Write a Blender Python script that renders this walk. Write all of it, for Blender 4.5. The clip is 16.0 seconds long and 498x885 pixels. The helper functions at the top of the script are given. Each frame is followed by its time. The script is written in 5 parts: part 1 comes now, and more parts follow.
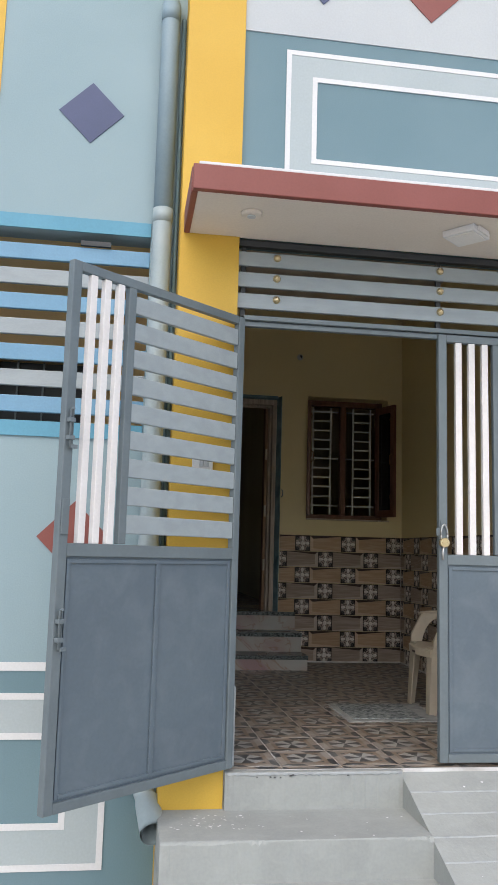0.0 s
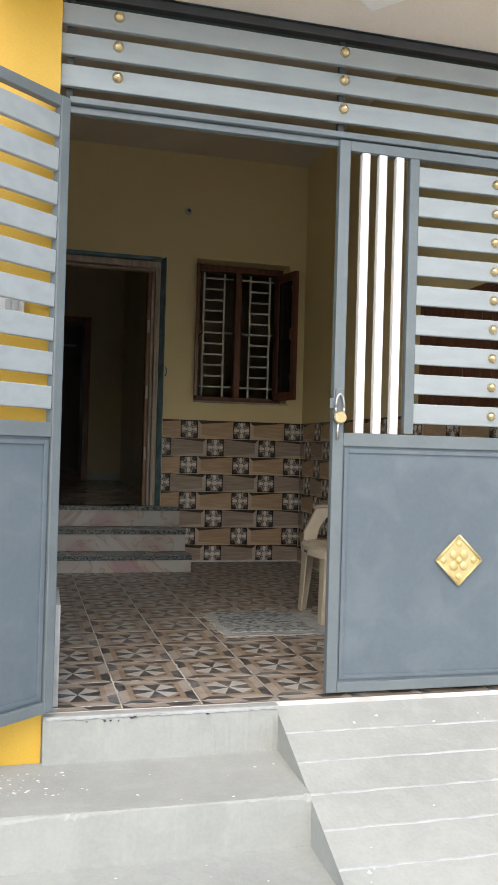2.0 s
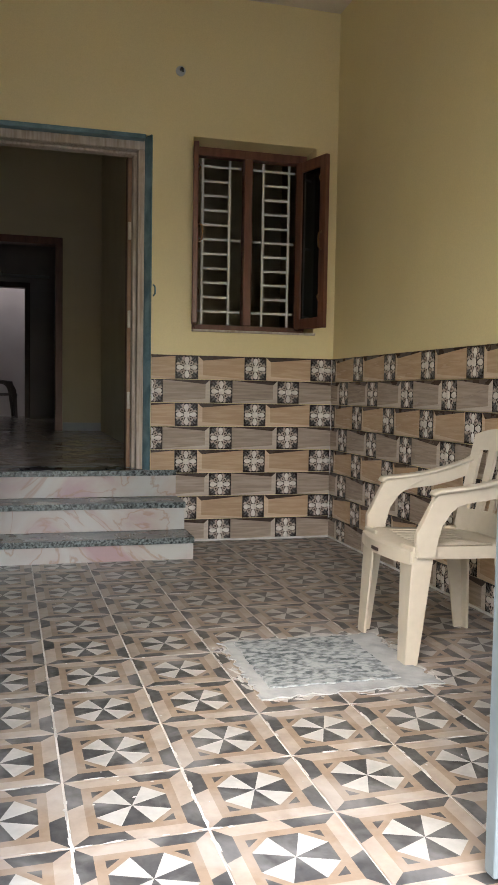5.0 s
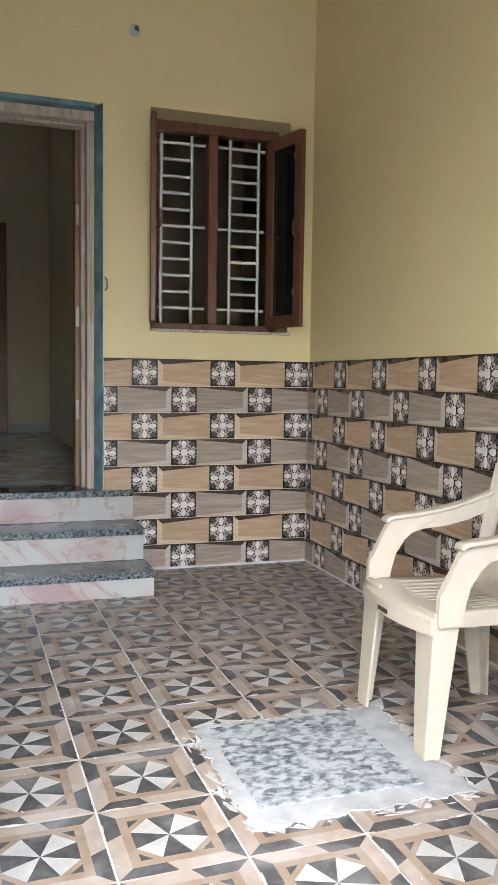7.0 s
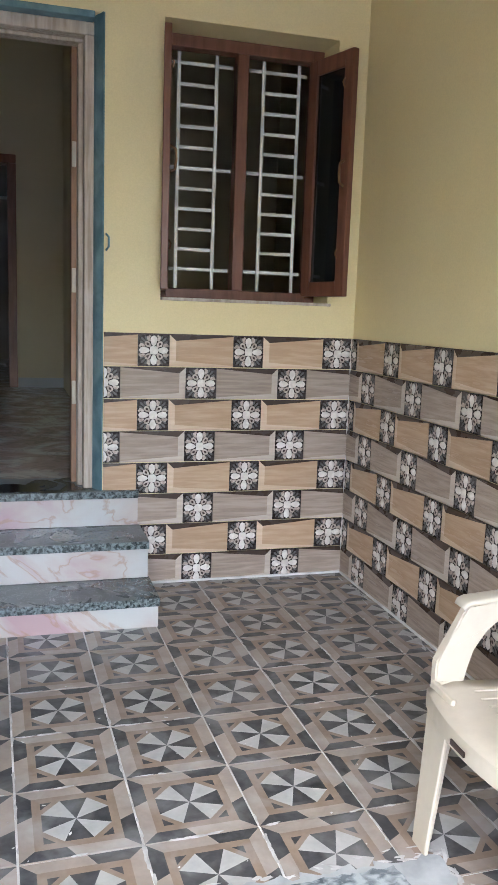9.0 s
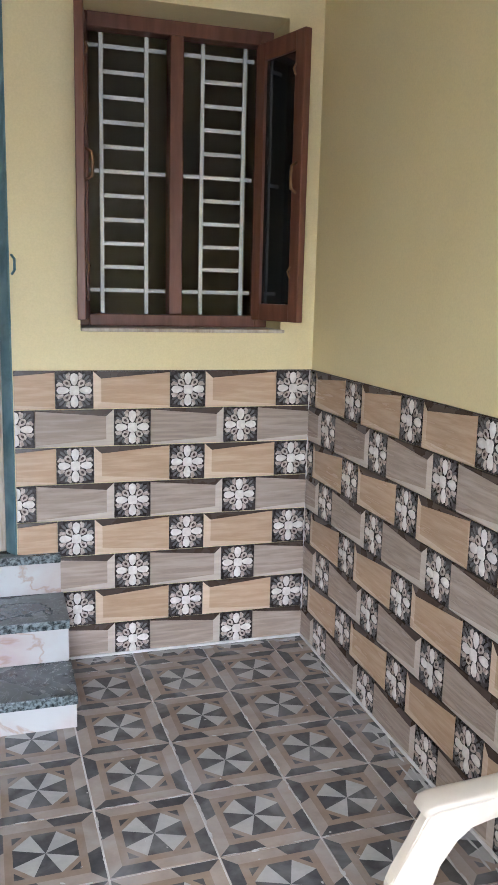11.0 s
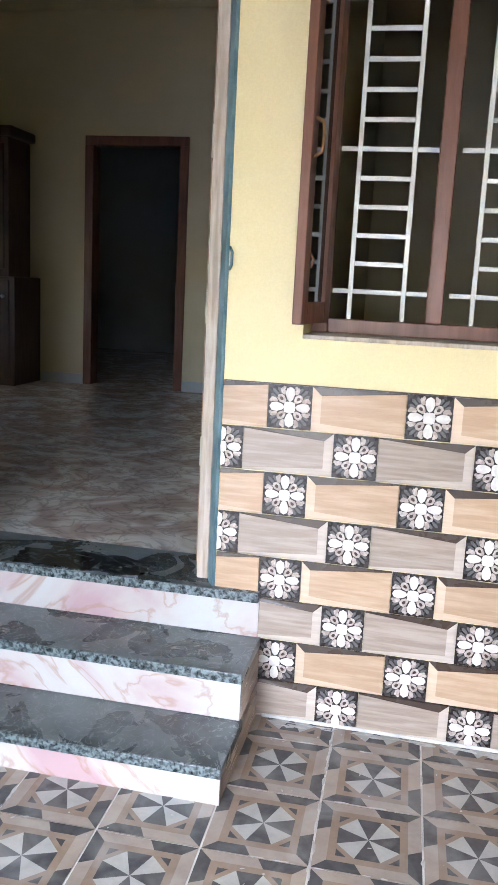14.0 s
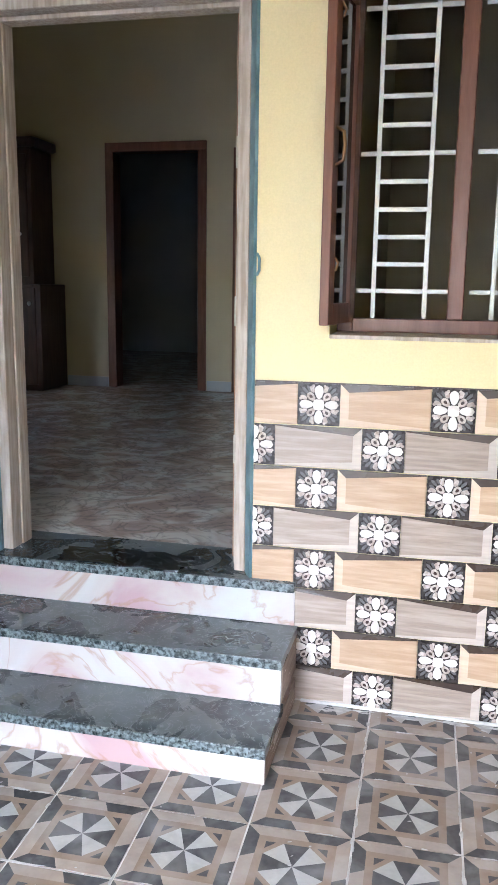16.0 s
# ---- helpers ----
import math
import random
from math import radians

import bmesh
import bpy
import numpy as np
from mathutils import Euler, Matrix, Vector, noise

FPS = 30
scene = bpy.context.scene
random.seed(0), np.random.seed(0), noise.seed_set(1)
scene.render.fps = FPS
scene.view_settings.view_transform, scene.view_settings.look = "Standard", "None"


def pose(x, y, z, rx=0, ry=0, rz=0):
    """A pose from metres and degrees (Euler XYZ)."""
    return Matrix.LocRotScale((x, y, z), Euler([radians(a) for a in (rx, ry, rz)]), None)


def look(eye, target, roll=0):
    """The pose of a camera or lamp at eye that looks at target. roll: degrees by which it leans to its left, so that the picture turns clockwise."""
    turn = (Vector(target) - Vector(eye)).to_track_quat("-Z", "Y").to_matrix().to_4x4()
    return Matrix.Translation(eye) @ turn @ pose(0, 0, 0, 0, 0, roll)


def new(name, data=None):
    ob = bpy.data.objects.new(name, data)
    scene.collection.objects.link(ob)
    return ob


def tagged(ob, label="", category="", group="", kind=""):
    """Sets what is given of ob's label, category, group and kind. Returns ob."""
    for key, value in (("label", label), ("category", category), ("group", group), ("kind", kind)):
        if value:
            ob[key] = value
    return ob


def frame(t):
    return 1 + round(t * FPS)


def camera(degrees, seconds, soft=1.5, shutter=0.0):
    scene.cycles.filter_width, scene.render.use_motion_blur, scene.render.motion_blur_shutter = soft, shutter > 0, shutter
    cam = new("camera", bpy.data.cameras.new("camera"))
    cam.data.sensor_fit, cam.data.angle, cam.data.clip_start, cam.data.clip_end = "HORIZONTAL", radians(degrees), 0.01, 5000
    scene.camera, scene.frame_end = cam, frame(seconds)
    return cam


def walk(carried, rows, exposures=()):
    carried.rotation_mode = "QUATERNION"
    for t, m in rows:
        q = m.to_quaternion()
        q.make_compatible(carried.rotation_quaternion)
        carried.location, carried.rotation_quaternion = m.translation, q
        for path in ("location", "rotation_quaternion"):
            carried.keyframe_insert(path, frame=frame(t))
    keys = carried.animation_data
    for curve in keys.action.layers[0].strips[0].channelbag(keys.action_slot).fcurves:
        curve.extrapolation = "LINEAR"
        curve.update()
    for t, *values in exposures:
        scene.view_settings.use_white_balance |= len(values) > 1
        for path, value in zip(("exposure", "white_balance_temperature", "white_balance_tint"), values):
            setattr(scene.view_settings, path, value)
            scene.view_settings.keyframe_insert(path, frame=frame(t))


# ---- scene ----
cam = camera(33.9, 16.0)
PATH = [
    (0, (-2.63, -7.728, 1.011), (-2.346, -5.766, 1.277), 1.6),
    (0.5, (-2.512, -7.47, 1.027), (-2.208, -5.502, 1.211), 1.6),
    (1, (-2.397, -7.275, 1.011), (-2.044, -5.31, 1.134), 1.9),
    (1.5, (-2.293, -7.021, 1.018), (-1.84, -5.075, 1.115), 2.2),
    (2, (-2.166, -6.745, 0.95), (-1.672, -4.807, 0.968), 1.6),
    (2.5, (-2.003, -6.425, 0.945), (-1.54, -4.481, 0.868), 1.8),
    (3, (-1.954, -6.112, 0.946), (-1.475, -4.171, 0.866), 2.2),
    (3.5, (-1.959, -5.778, 0.948), (-1.474, -3.841, 0.837), 2.0),
    (3.7, (-1.956, -5.666, 0.945), (-1.486, -3.725, 0.837), 1.7),
    (5.8, (-1.944, -4.866, 0.992), (-1.388, -2.949, 0.864), 0.6),
    (6, (-1.899, -4.815, 1.032), (-1.354, -2.894, 0.91), 0.7),
    (6.5, (-1.857, -4.679, 1.035), (-1.314, -2.758, 0.921), 0.8),
    (7, (-1.849, -4.485, 1.068), (-1.217, -2.593, 0.919), 0.8),
    (7.5, (-1.789, -4.329, 1.076), (-1.121, -2.451, 0.91), 0.6),
    (8, (-1.639, -4.112, 1.175), (-1.036, -2.218, 0.96), 0.9),
    (8.5, (-1.604, -3.935, 1.212), (-1.057, -2.029, 0.947), 1.7),
    (9, (-1.597, -3.731, 1.29), (-1.037, -1.836, 0.979), 2.0),
    (9.2, (-1.591, -3.677, 1.324), (-1.012, -1.791, 0.998), 2.1),
    (11.3, (-1.172, -3.131, 1.516), (-0.596, -1.251, 1.149), 1.2),
    (11.5, (-1.122, -3.08, 1.523), (-0.665, -1.168, 1.154), 1.5),
    (12, (-0.974, -2.966, 1.494), (-0.764, -1.011, 1.13), 1.6),
    (12.5, (-0.837, -2.783, 1.481), (-0.685, -0.813, 1.169), 2.0),
    (13, (-0.717, -2.69, 1.48), (-0.831, -0.719, 1.165), 3.1),
    (13.5, (-0.599, -2.683, 1.489), (-0.993, -0.755, 1.133), 3.4),
    (14, (-0.552, -2.641, 1.49), (-0.949, -0.716, 1.118), 2.9),
    (14.5, (-0.504, -2.651, 1.495), (-0.892, -0.725, 1.124), 2.4),
    (15, (-0.503, -2.685, 1.502), (-0.874, -0.755, 1.13), 2.1),
    (15.5, (-0.532, -2.7, 1.519), (-0.922, -0.782, 1.109), 1.4),
    (16, (-0.562, -2.768, 1.516), (-1.01, -0.857, 1.134), 0.8),
]
walk(cam, [(t, look(eye, target, roll)) for t, eye, target, roll in PATH], [(0.0, 0.64, 6850, 10), (0.5, 1.0, 7500, 10), (1.5, 1.2, 7300, 10), (2.5, 1.2, 7250, 10), (3.5, 1.6, 7600, 10), (6.0, 3.14, 6450, 10), (6.5, 3.26, 6300, 10), (7.5, 3.22, 6150, 10), (9.0, 3.46, 5850, 10), (11.5, 3.7, 5700, 12), (12.0, 3.98, 5500, 12), (13.0, 4.08, 5600, 12), (13.5, 4.34, 5700, 12), (14.5, 4.42, 5750, 12), (16.0, 4.46, 5750, 12)])

# ---- light ----
sky = bpy.data.worlds.new("sky")
scene.world = sky
sky.use_nodes = True
_sn, _sl = sky.node_tree.nodes, sky.node_tree.links
_st = _sn.new("ShaderNodeTexSky")
_st.sky_type = "NISHITA"
_st.sun_disc = False
_st.sun_elevation = radians(50)
_st.sun_rotation = radians(200)
_st.dust_density = 2.0
_st.ozone_density = 1.0
_bg = _sn["Background"]
_bg.inputs["Strength"].default_value = 0.15
_sl.new(_st.outputs["Color"], _bg.inputs["Color"])
sun_data = bpy.data.lights.new("sun", "SUN")
sun_data.energy = 0.9
sun_data.angle = radians(80)
sun_data.color = (1.0, 0.97, 0.92)
sun_lamp = new("sun", sun_data)
sun_lamp.matrix_world = look((-4, -18, 17.0), (-1.5, -4, 0))


# ---- materials ----
def mat(name, c1, c2=None, scale=6.0, rough=0.6, metal=0.0, bump=0.12, fine=90.0, rand=0.0, dust=0.0, dustcol=(0.60, 0.60, 0.59), spec=0.5,
        stretch=(1, 1, 1), dscale=7.0, lo=0.35, hi=0.65, rvar=0.1):
    """A plain painted or stone surface: two colours mixed by a broad noise, a fine grain in colour and relief, dust in patches."""
    m = bpy.data.materials.new(name)
    m.use_nodes = True
    n, l = m.node_tree.nodes, m.node_tree.links
    b = n["Principled BSDF"]
    c2 = c2 or tuple(v * 0.86 for v in c1)
    geo = n.new("ShaderNodeNewGeometry")
    mp = n.new("ShaderNodeMapping")
    mp.inputs["Scale"].default_value = stretch
    l.new(geo.outputs["Position"], mp.inputs["Vector"])
    vec = mp.outputs["Vector"]
    if rand:
        info = n.new("ShaderNodeObjectInfo")
        add = n.new("ShaderNodeVectorMath")
        add.operation = "MULTIPLY_ADD"
        add.inputs[1].default_value = (7.0, 5.0, 3.0)
        l.new(info.outputs["Random"], add.inputs[0])
        l.new(vec, add.inputs[2])
        vec = add.outputs[0]

    def noise_tex(s, det=4.0, dis=0.0, src=None):
        t = n.new("ShaderNodeTexNoise")
        t.inputs["Scale"].default_value = s
        t.inputs["Detail"].default_value = det
        t.inputs["Distortion"].default_value = dis
        l.new(src or vec, t.inputs["Vector"])
        return t.outputs["Fac"]

    def ramp(src, a, z, ca=(0, 0, 0, 1), cz=(1, 1, 1, 1)):
        r = n.new("ShaderNodeValToRGB")
        r.color_ramp.elements[0].position, r.color_ramp.elements[1].position = a, z
        r.color_ramp.elements[0].color, r.color_ramp.elements[1].color = ca, cz
        l.new(src, r.inputs["Fac"])
        return r.outputs["Color"]

    def mix(fac, a, z, kind="MIX"):
        x = n.new("ShaderNodeMix")
        x.data_type, x.blend_type = "RGBA", kind
        for sock, v in ((0, fac), (6, a), (7, z)):
            if isinstance(v, (int, float)):
                x.inputs[sock].default_value = v
            elif isinstance(v, tuple):
                x.inputs[sock].default_value = (*v, 1) if len(v) == 3 else v
            else:
                l.new(v, x.inputs[sock])
        return x.outputs[2]

    broad = noise_tex(scale, 6.0, 0.4)
    col = ramp(broad, lo, hi, (*c1, 1), (*c2, 1))
    grain = noise_tex(fine, 3.0)
    col = mix(0.35, col, ramp(grain, 0.2, 0.8, (0.72, 0.72, 0.72, 1), (1.0, 1.0, 1.0, 1)), "MULTIPLY")
    if rand:
        var = n.new("ShaderNodeMapRange")
        var.inputs["To Min"].default_value, var.inputs["To Max"].default_value = 1 - rand, 1 + rand
        l.new(info.outputs["Random"], var.inputs["Value"])
        hsv = n.new("ShaderNodeHueSaturation")
        l.new(var.outputs["Result"], hsv.inputs["Value"])
        l.new(col, hsv.inputs["Color"])
        col = hsv.outputs["Color"]
    if dust:
        d = ramp(noise_tex(dscale, 8.0, 0.6, geo.outputs["Position"]), 0.46, 0.74)
        d2 = n.new("ShaderNodeMath")
        d2.operation = "MULTIPLY"
        d2.inputs[1].default_value = dust
        l.new(d, d2.inputs[0])
        col = mix(d2.outputs[0], col, dustcol)
    l.new(col, b.inputs["Base Color"])
    rr = n.new("ShaderNodeMapRange")
    rr.inputs["To Min"].default_value, rr.inputs["To Max"].default_value = max(0.02, rough - rvar), min(1, rough + rvar)
    l.new(broad, rr.inputs["Value"])
    l.new(rr.outputs["Result"], b.inputs["Roughness"])
    b.inputs["Metallic"].default_value = metal
    b.inputs["Specular IOR Level"].default_value = spec
    if bump:
        bp = n.new("ShaderNodeBump")
        bp.inputs["Strength"].default_value = bump
        bp.inputs["Distance"].default_value = 0.004
        l.new(grain, bp.inputs["Height"])
        l.new(bp.outputs["Normal"], b.inputs["Normal"])
    return m


def veined(name, c1, c2, vein, scale=2.2, rough=0.15, vscale=3.0, width=0.06, amount=1.0, tint=None, dust=0.0):
    """Polished stone with branching veins: broad clouds of two colours and thin warped lines."""
    m = bpy.data.materials.new(name)
    m.use_nodes = True
    n, l = m.node_tree.nodes, m.node_tree.links
    b = n["Principled BSDF"]
    geo = n.new("ShaderNodeNewGeometry")
    info = n.new("ShaderNodeObjectInfo")
    add = n.new("ShaderNodeVectorMath")
    add.operation = "MULTIPLY_ADD"
    add.inputs[1].default_value = (4.0, 3.0, 2.0)
    l.new(info.outputs["Random"], add.inputs[0])
    l.new(geo.outputs["Position"], add.inputs[2])

    def noise_tex(s, det, dis):
        t = n.new("ShaderNodeTexNoise")
        t.inputs["Scale"].default_value, t.inputs["Detail"].default_value, t.inputs["Distortion"].default_value = s, det, dis
        l.new(add.outputs[0], t.inputs["Vector"])
        return t.outputs["Fac"]

    r1 = n.new("ShaderNodeValToRGB")
    e = r1.color_ramp.elements
    e[0].position, e[1].position = 0.38, 0.62
    e[0].color, e[1].color = (*c1, 1), (*c2, 1)
    if tint:
        k = e.new(0.5)
        k.color = (*tint, 1)
    l.new(noise_tex(scale, 5.0, 1.6), r1.inputs["Fac"])
    r2 = n.new("ShaderNodeValToRGB")
    e = r2.color_ramp.elements
    e[0].position, e[1].position = 0.5 - width, 0.5 + width
    e[0].color, e[1].color = (0, 0, 0, 1), (0, 0, 0, 1)
    k = e.new(0.5)
    k.color = (amount, amount, amount, 1)
    l.new(noise_tex(vscale, 7.0, 2.4), r2.inputs["Fac"])
    x = n.new("ShaderNodeMix")
    x.data_type = "RGBA"
    x.inputs[7].default_value = (*vein, 1)
    l.new(r2.outputs["Color"], x.inputs[0])
    l.new(r1.outputs["Color"], x.inputs[6])
    out = x.outputs[2]
    if dust:
        r3 = n.new("ShaderNodeValToRGB")
        r3.color_ramp.elements[0].position, r3.color_ramp.elements[1].position = 0.42, 0.6
        r3.color_ramp.elements[1].color = (dust, dust, dust, 1)
        l.new(noise_tex(4.5, 8.0, 0.8), r3.inputs["Fac"])
        y = n.new("ShaderNodeMix")
        y.data_type = "RGBA"
        y.inputs[7].default_value = (0.20, 0.235, 0.245, 1)
        l.new(r3.outputs["Color"], y.inputs[0])
        l.new(out, y.inputs[6])
        out = y.outputs[2]
        rr = n.new("ShaderNodeMapRange")
        rr.inputs["To Min"].default_value, rr.inputs["To Max"].default_value = rough, 0.55
        l.new(r3.outputs["Color"], rr.inputs["Value"])
        l.new(rr.outputs["Result"], b.inputs["Roughness"])
    else:
        b.inputs["Roughness"].default_value = rough
    l.new(out, b.inputs["Base Color"])
    return m


YELLOW = mat("cream_yellow_paint", (0.80, 0.685, 0.39), (0.775, 0.655, 0.365), scale=1.3, rough=0.55, bump=0.045, fine=160)
HALL_PAINT = mat("beige_hall_paint", (0.66, 0.58, 0.40), (0.62, 0.54, 0.37), scale=1.5, rough=0.6, bump=0.05)
ROOM_PAINT = mat("grey_blue_room_paint", (0.45, 0.47, 0.48), (0.40, 0.42, 0.43), scale=1.5, rough=0.65, bump=0.05)
YARD_PAINT = mat("pinkish_grey_yard_paint", (0.42, 0.37, 0.355), (0.38, 0.335, 0.32), scale=2, rough=0.65)
CREAM = mat("cream_ceiling_paint", (0.74, 0.68, 0.60), (0.70, 0.63, 0.55), scale=1.8, rough=0.7, bump=0.08)
GOLD_PAINT = mat("golden_yellow_paint", (0.688, 0.430, 0.060), (0.654, 0.396, 0.052), scale=2.0, rough=0.55, bump=0.10, fine=140)
OCHRE = mat("ochre_yellow_paint", (0.70, 0.47, 0.22), (0.64, 0.42, 0.19), scale=2.0, rough=0.6, bump=0.10)
PALE_BLUE = mat("pale_grey_blue_paint", (0.301, 0.413, 0.456), (0.275, 0.387, 0.430), scale=1.4, rough=0.65, bump=0.12, fine=140)
STEEL_BLUE = mat("steel_blue_paint", (0.159, 0.258, 0.301), (0.142, 0.241, 0.284), scale=1.4, rough=0.65, bump=0.12, fine=140)
CYAN = mat("cyan_blue_paint", (0.112, 0.344, 0.482), (0.103, 0.318, 0.447), scale=2, rough=0.55)
SKY_SLAT = mat("bright_blue_enamel", (0.163, 0.344, 0.507), (0.146, 0.318, 0.473), scale=3, rough=0.4)
BAND = mat("pale_band_paint", (0.430, 0.494, 0.516), (0.404, 0.469, 0.490), scale=2, rough=0.6, bump=0.10)
WHITE = mat("white_wall_paint", (0.736, 0.745, 0.754), (0.699, 0.708, 0.727), scale=2, rough=0.6, bump=0.10)
PALE_WALL = mat("pale_grey_wall_paint", (0.533, 0.568, 0.585), (0.499, 0.533, 0.559), scale=1.5, rough=0.65, bump=0.10)
VIOLET = mat("indigo_blue_paint", (0.068, 0.088, 0.190), (0.061, 0.082, 0.170), scale=4, rough=0.5)
MAROON = mat("brick_red_paint", (0.255, 0.072, 0.060), (0.230, 0.064, 0.051), scale=2.5, rough=0.5, bump=0.10)
GATE_GREY = mat("grey_gate_enamel", (0.122, 0.161, 0.194), (0.107, 0.141, 0.174), scale=2.2, rough=0.42, bump=0.04, fine=60, dust=0.10, dustcol=(0.4, 0.43, 0.45))
FRAME_GREY = mat("light_grey_gate_enamel", (0.158, 0.194, 0.213), (0.135, 0.167, 0.185), scale=5, rough=0.4, bump=0.04, fine=60)
SLAT_GREY = mat("silver_grey_slat_enamel", (0.335, 0.385, 0.41), (0.30, 0.345, 0.37), scale=5, rough=0.4, bump=0.03, stretch=(1, 4, 4))
DARK_STEEL = mat("dark_steel_paint", (0.045, 0.05, 0.055), (0.035, 0.04, 0.045), scale=6, rough=0.5)
WHITE_BAR = mat("white_bar_enamel", (0.82, 0.80, 0.79), (0.78, 0.75, 0.74), scale=5, rough=0.35, bump=0.02)
BRONZE = mat("dull_bronze", (0.30, 0.17, 0.08), (0.22, 0.12, 0.06), scale=20, rough=0.4, metal=0.7, bump=0.04)
BRASS = mat("brass", (0.70, 0.58, 0.36), (0.62, 0.49, 0.28), scale=30, rough=0.28, metal=0.9, bump=0.05)
GOLD_PLATE = mat("gold_painted_plate", (0.74, 0.62, 0.33), (0.66, 0.53, 0.25), scale=20, rough=0.38, metal=0.5, bump=0.15)
STEEL = mat("bright_steel", (0.6, 0.6, 0.6), (0.5, 0.5, 0.5), scale=20, rough=0.3, metal=1.0, bump=0.04)
PVC = mat("pale_grey_pvc_pipe", (0.370, 0.447, 0.473), (0.335, 0.413, 0.439), scale=4, rough=0.4, bump=0.03, dust=0.15)
PVC_BLUE = mat("painted_blue_grey_pipe", (0.258, 0.353, 0.413), (0.232, 0.327, 0.387), scale=4, rough=0.5, bump=0.04)
CONCRETE = mat("pale_grey_cement", (0.375, 0.398, 0.388), (0.315, 0.335, 0.328), scale=2.2, rough=0.85, bump=0.4, fine=70, dust=0.3, dustcol=(0.43, 0.45, 0.445), dscale=14)
GROUND = mat("dusty_street_ground", (0.58, 0.55, 0.50), (0.50, 0.47, 0.43), scale=1.2, rough=0.95, bump=0.5, fine=40, dust=0.3)
GROUT = mat("white_cement_grout", (0.76, 0.76, 0.75), (0.52, 0.51, 0.49), scale=7, rough=0.85, bump=0.3, fine=120)
T_BEIGE = mat("tile_beige_print", (0.385, 0.33, 0.285), (0.325, 0.275, 0.235), scale=14, rough=0.34, bump=0.03, rand=0.07, dustcol=(0.43, 0.43, 0.43), dust=0.6, spec=0.35)
T_BROWN = mat("tile_brown_print", (0.30, 0.232, 0.178), (0.255, 0.195, 0.145), scale=14, rough=0.34, bump=0.03, rand=0.07, dustcol=(0.39, 0.385, 0.38), dust=0.5, spec=0.35)
T_DARK = mat("tile_charcoal_print", (0.08, 0.082, 0.087), (0.052, 0.054, 0.058), scale=30, rough=0.34, bump=0.03, rand=0.1, dustcol=(0.36, 0.365, 0.37), dust=0.45, spec=0.35)
T_LIGHT = mat("tile_light_grey_print", (0.44, 0.445, 0.435), (0.38, 0.385, 0.375), scale=18, rough=0.34, bump=0.03, rand=0.06, dust=0.25, spec=0.35)
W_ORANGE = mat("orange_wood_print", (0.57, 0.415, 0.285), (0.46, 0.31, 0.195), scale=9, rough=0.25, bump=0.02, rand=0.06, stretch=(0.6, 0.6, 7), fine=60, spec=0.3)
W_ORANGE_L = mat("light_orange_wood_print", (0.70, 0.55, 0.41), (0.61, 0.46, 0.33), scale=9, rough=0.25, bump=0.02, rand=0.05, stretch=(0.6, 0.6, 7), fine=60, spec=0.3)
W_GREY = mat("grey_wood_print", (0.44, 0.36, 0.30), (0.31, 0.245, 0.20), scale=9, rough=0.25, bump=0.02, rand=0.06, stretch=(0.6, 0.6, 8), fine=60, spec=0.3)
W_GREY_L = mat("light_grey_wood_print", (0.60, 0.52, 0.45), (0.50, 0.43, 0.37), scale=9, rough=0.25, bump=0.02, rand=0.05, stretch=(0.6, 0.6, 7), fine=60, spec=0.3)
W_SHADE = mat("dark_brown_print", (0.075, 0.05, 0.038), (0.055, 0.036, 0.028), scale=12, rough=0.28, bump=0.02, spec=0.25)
W_BLACK = mat("black_brown_leaf_print", (0.022, 0.018, 0.017), (0.045, 0.035, 0.033), scale=60, rough=0.28, bump=0.03, spec=0.25)
W_PETAL = mat("white_petal_print", (0.80, 0.76, 0.72), (0.64, 0.59, 0.555), scale=40, rough=0.25, bump=0.03, spec=0.3)
W_SEED = mat("dark_plum_print", (0.07, 0.042, 0.038), (0.045, 0.03, 0.03), scale=60, rough=0.28, bump=0.02, spec=0.25)
W_MAUVE = mat("mauve_petal_print", (0.60, 0.52, 0.47), (0.34, 0.27, 0.235), scale=75, rough=0.25, bump=0.03, spec=0.3)
W_LEAF = mat("grey_leaf_print", (0.16, 0.155, 0.155), (0.08, 0.075, 0.075), scale=70, rough=0.28, bump=0.03, spec=0.25)
GRANITE = veined("dark_green_granite", (0.02, 0.027, 0.03), (0.075, 0.09, 0.095), (0.40, 0.44, 0.45), scale=5, rough=0.2, vscale=11, width=0.02, amount=0.5, dust=0.55)
GRANITE_EDGE = mat("speckled_granite_edge", (0.02, 0.03, 0.032), (0.20, 0.245, 0.255), scale=75, rough=0.3, bump=0.1, lo=0.42, hi=0.62)
WET_GRANITE = veined("wet_black_granite", (0.006, 0.007, 0.008), (0.02, 0.023, 0.025), (0.25, 0.27, 0.28), scale=9, rough=0.08, vscale=8, width=0.025, amount=0.5)
MARBLE = veined("pink_white_marble", (0.51, 0.515, 0.50), (0.44, 0.305, 0.315), (0.36, 0.21, 0.13), scale=1.5, rough=0.14, vscale=1.5, width=0.02, amount=0.55, tint=(0.49, 0.435, 0.41))
HALL_STONE = veined("brown_grey_marble_floor", (0.76, 0.74, 0.69), (0.48, 0.385, 0.335), (0.13, 0.13, 0.13), scale=3.2, rough=0.16, vscale=4.2, width=0.06, amount=0.42, tint=(0.62, 0.53, 0.47))
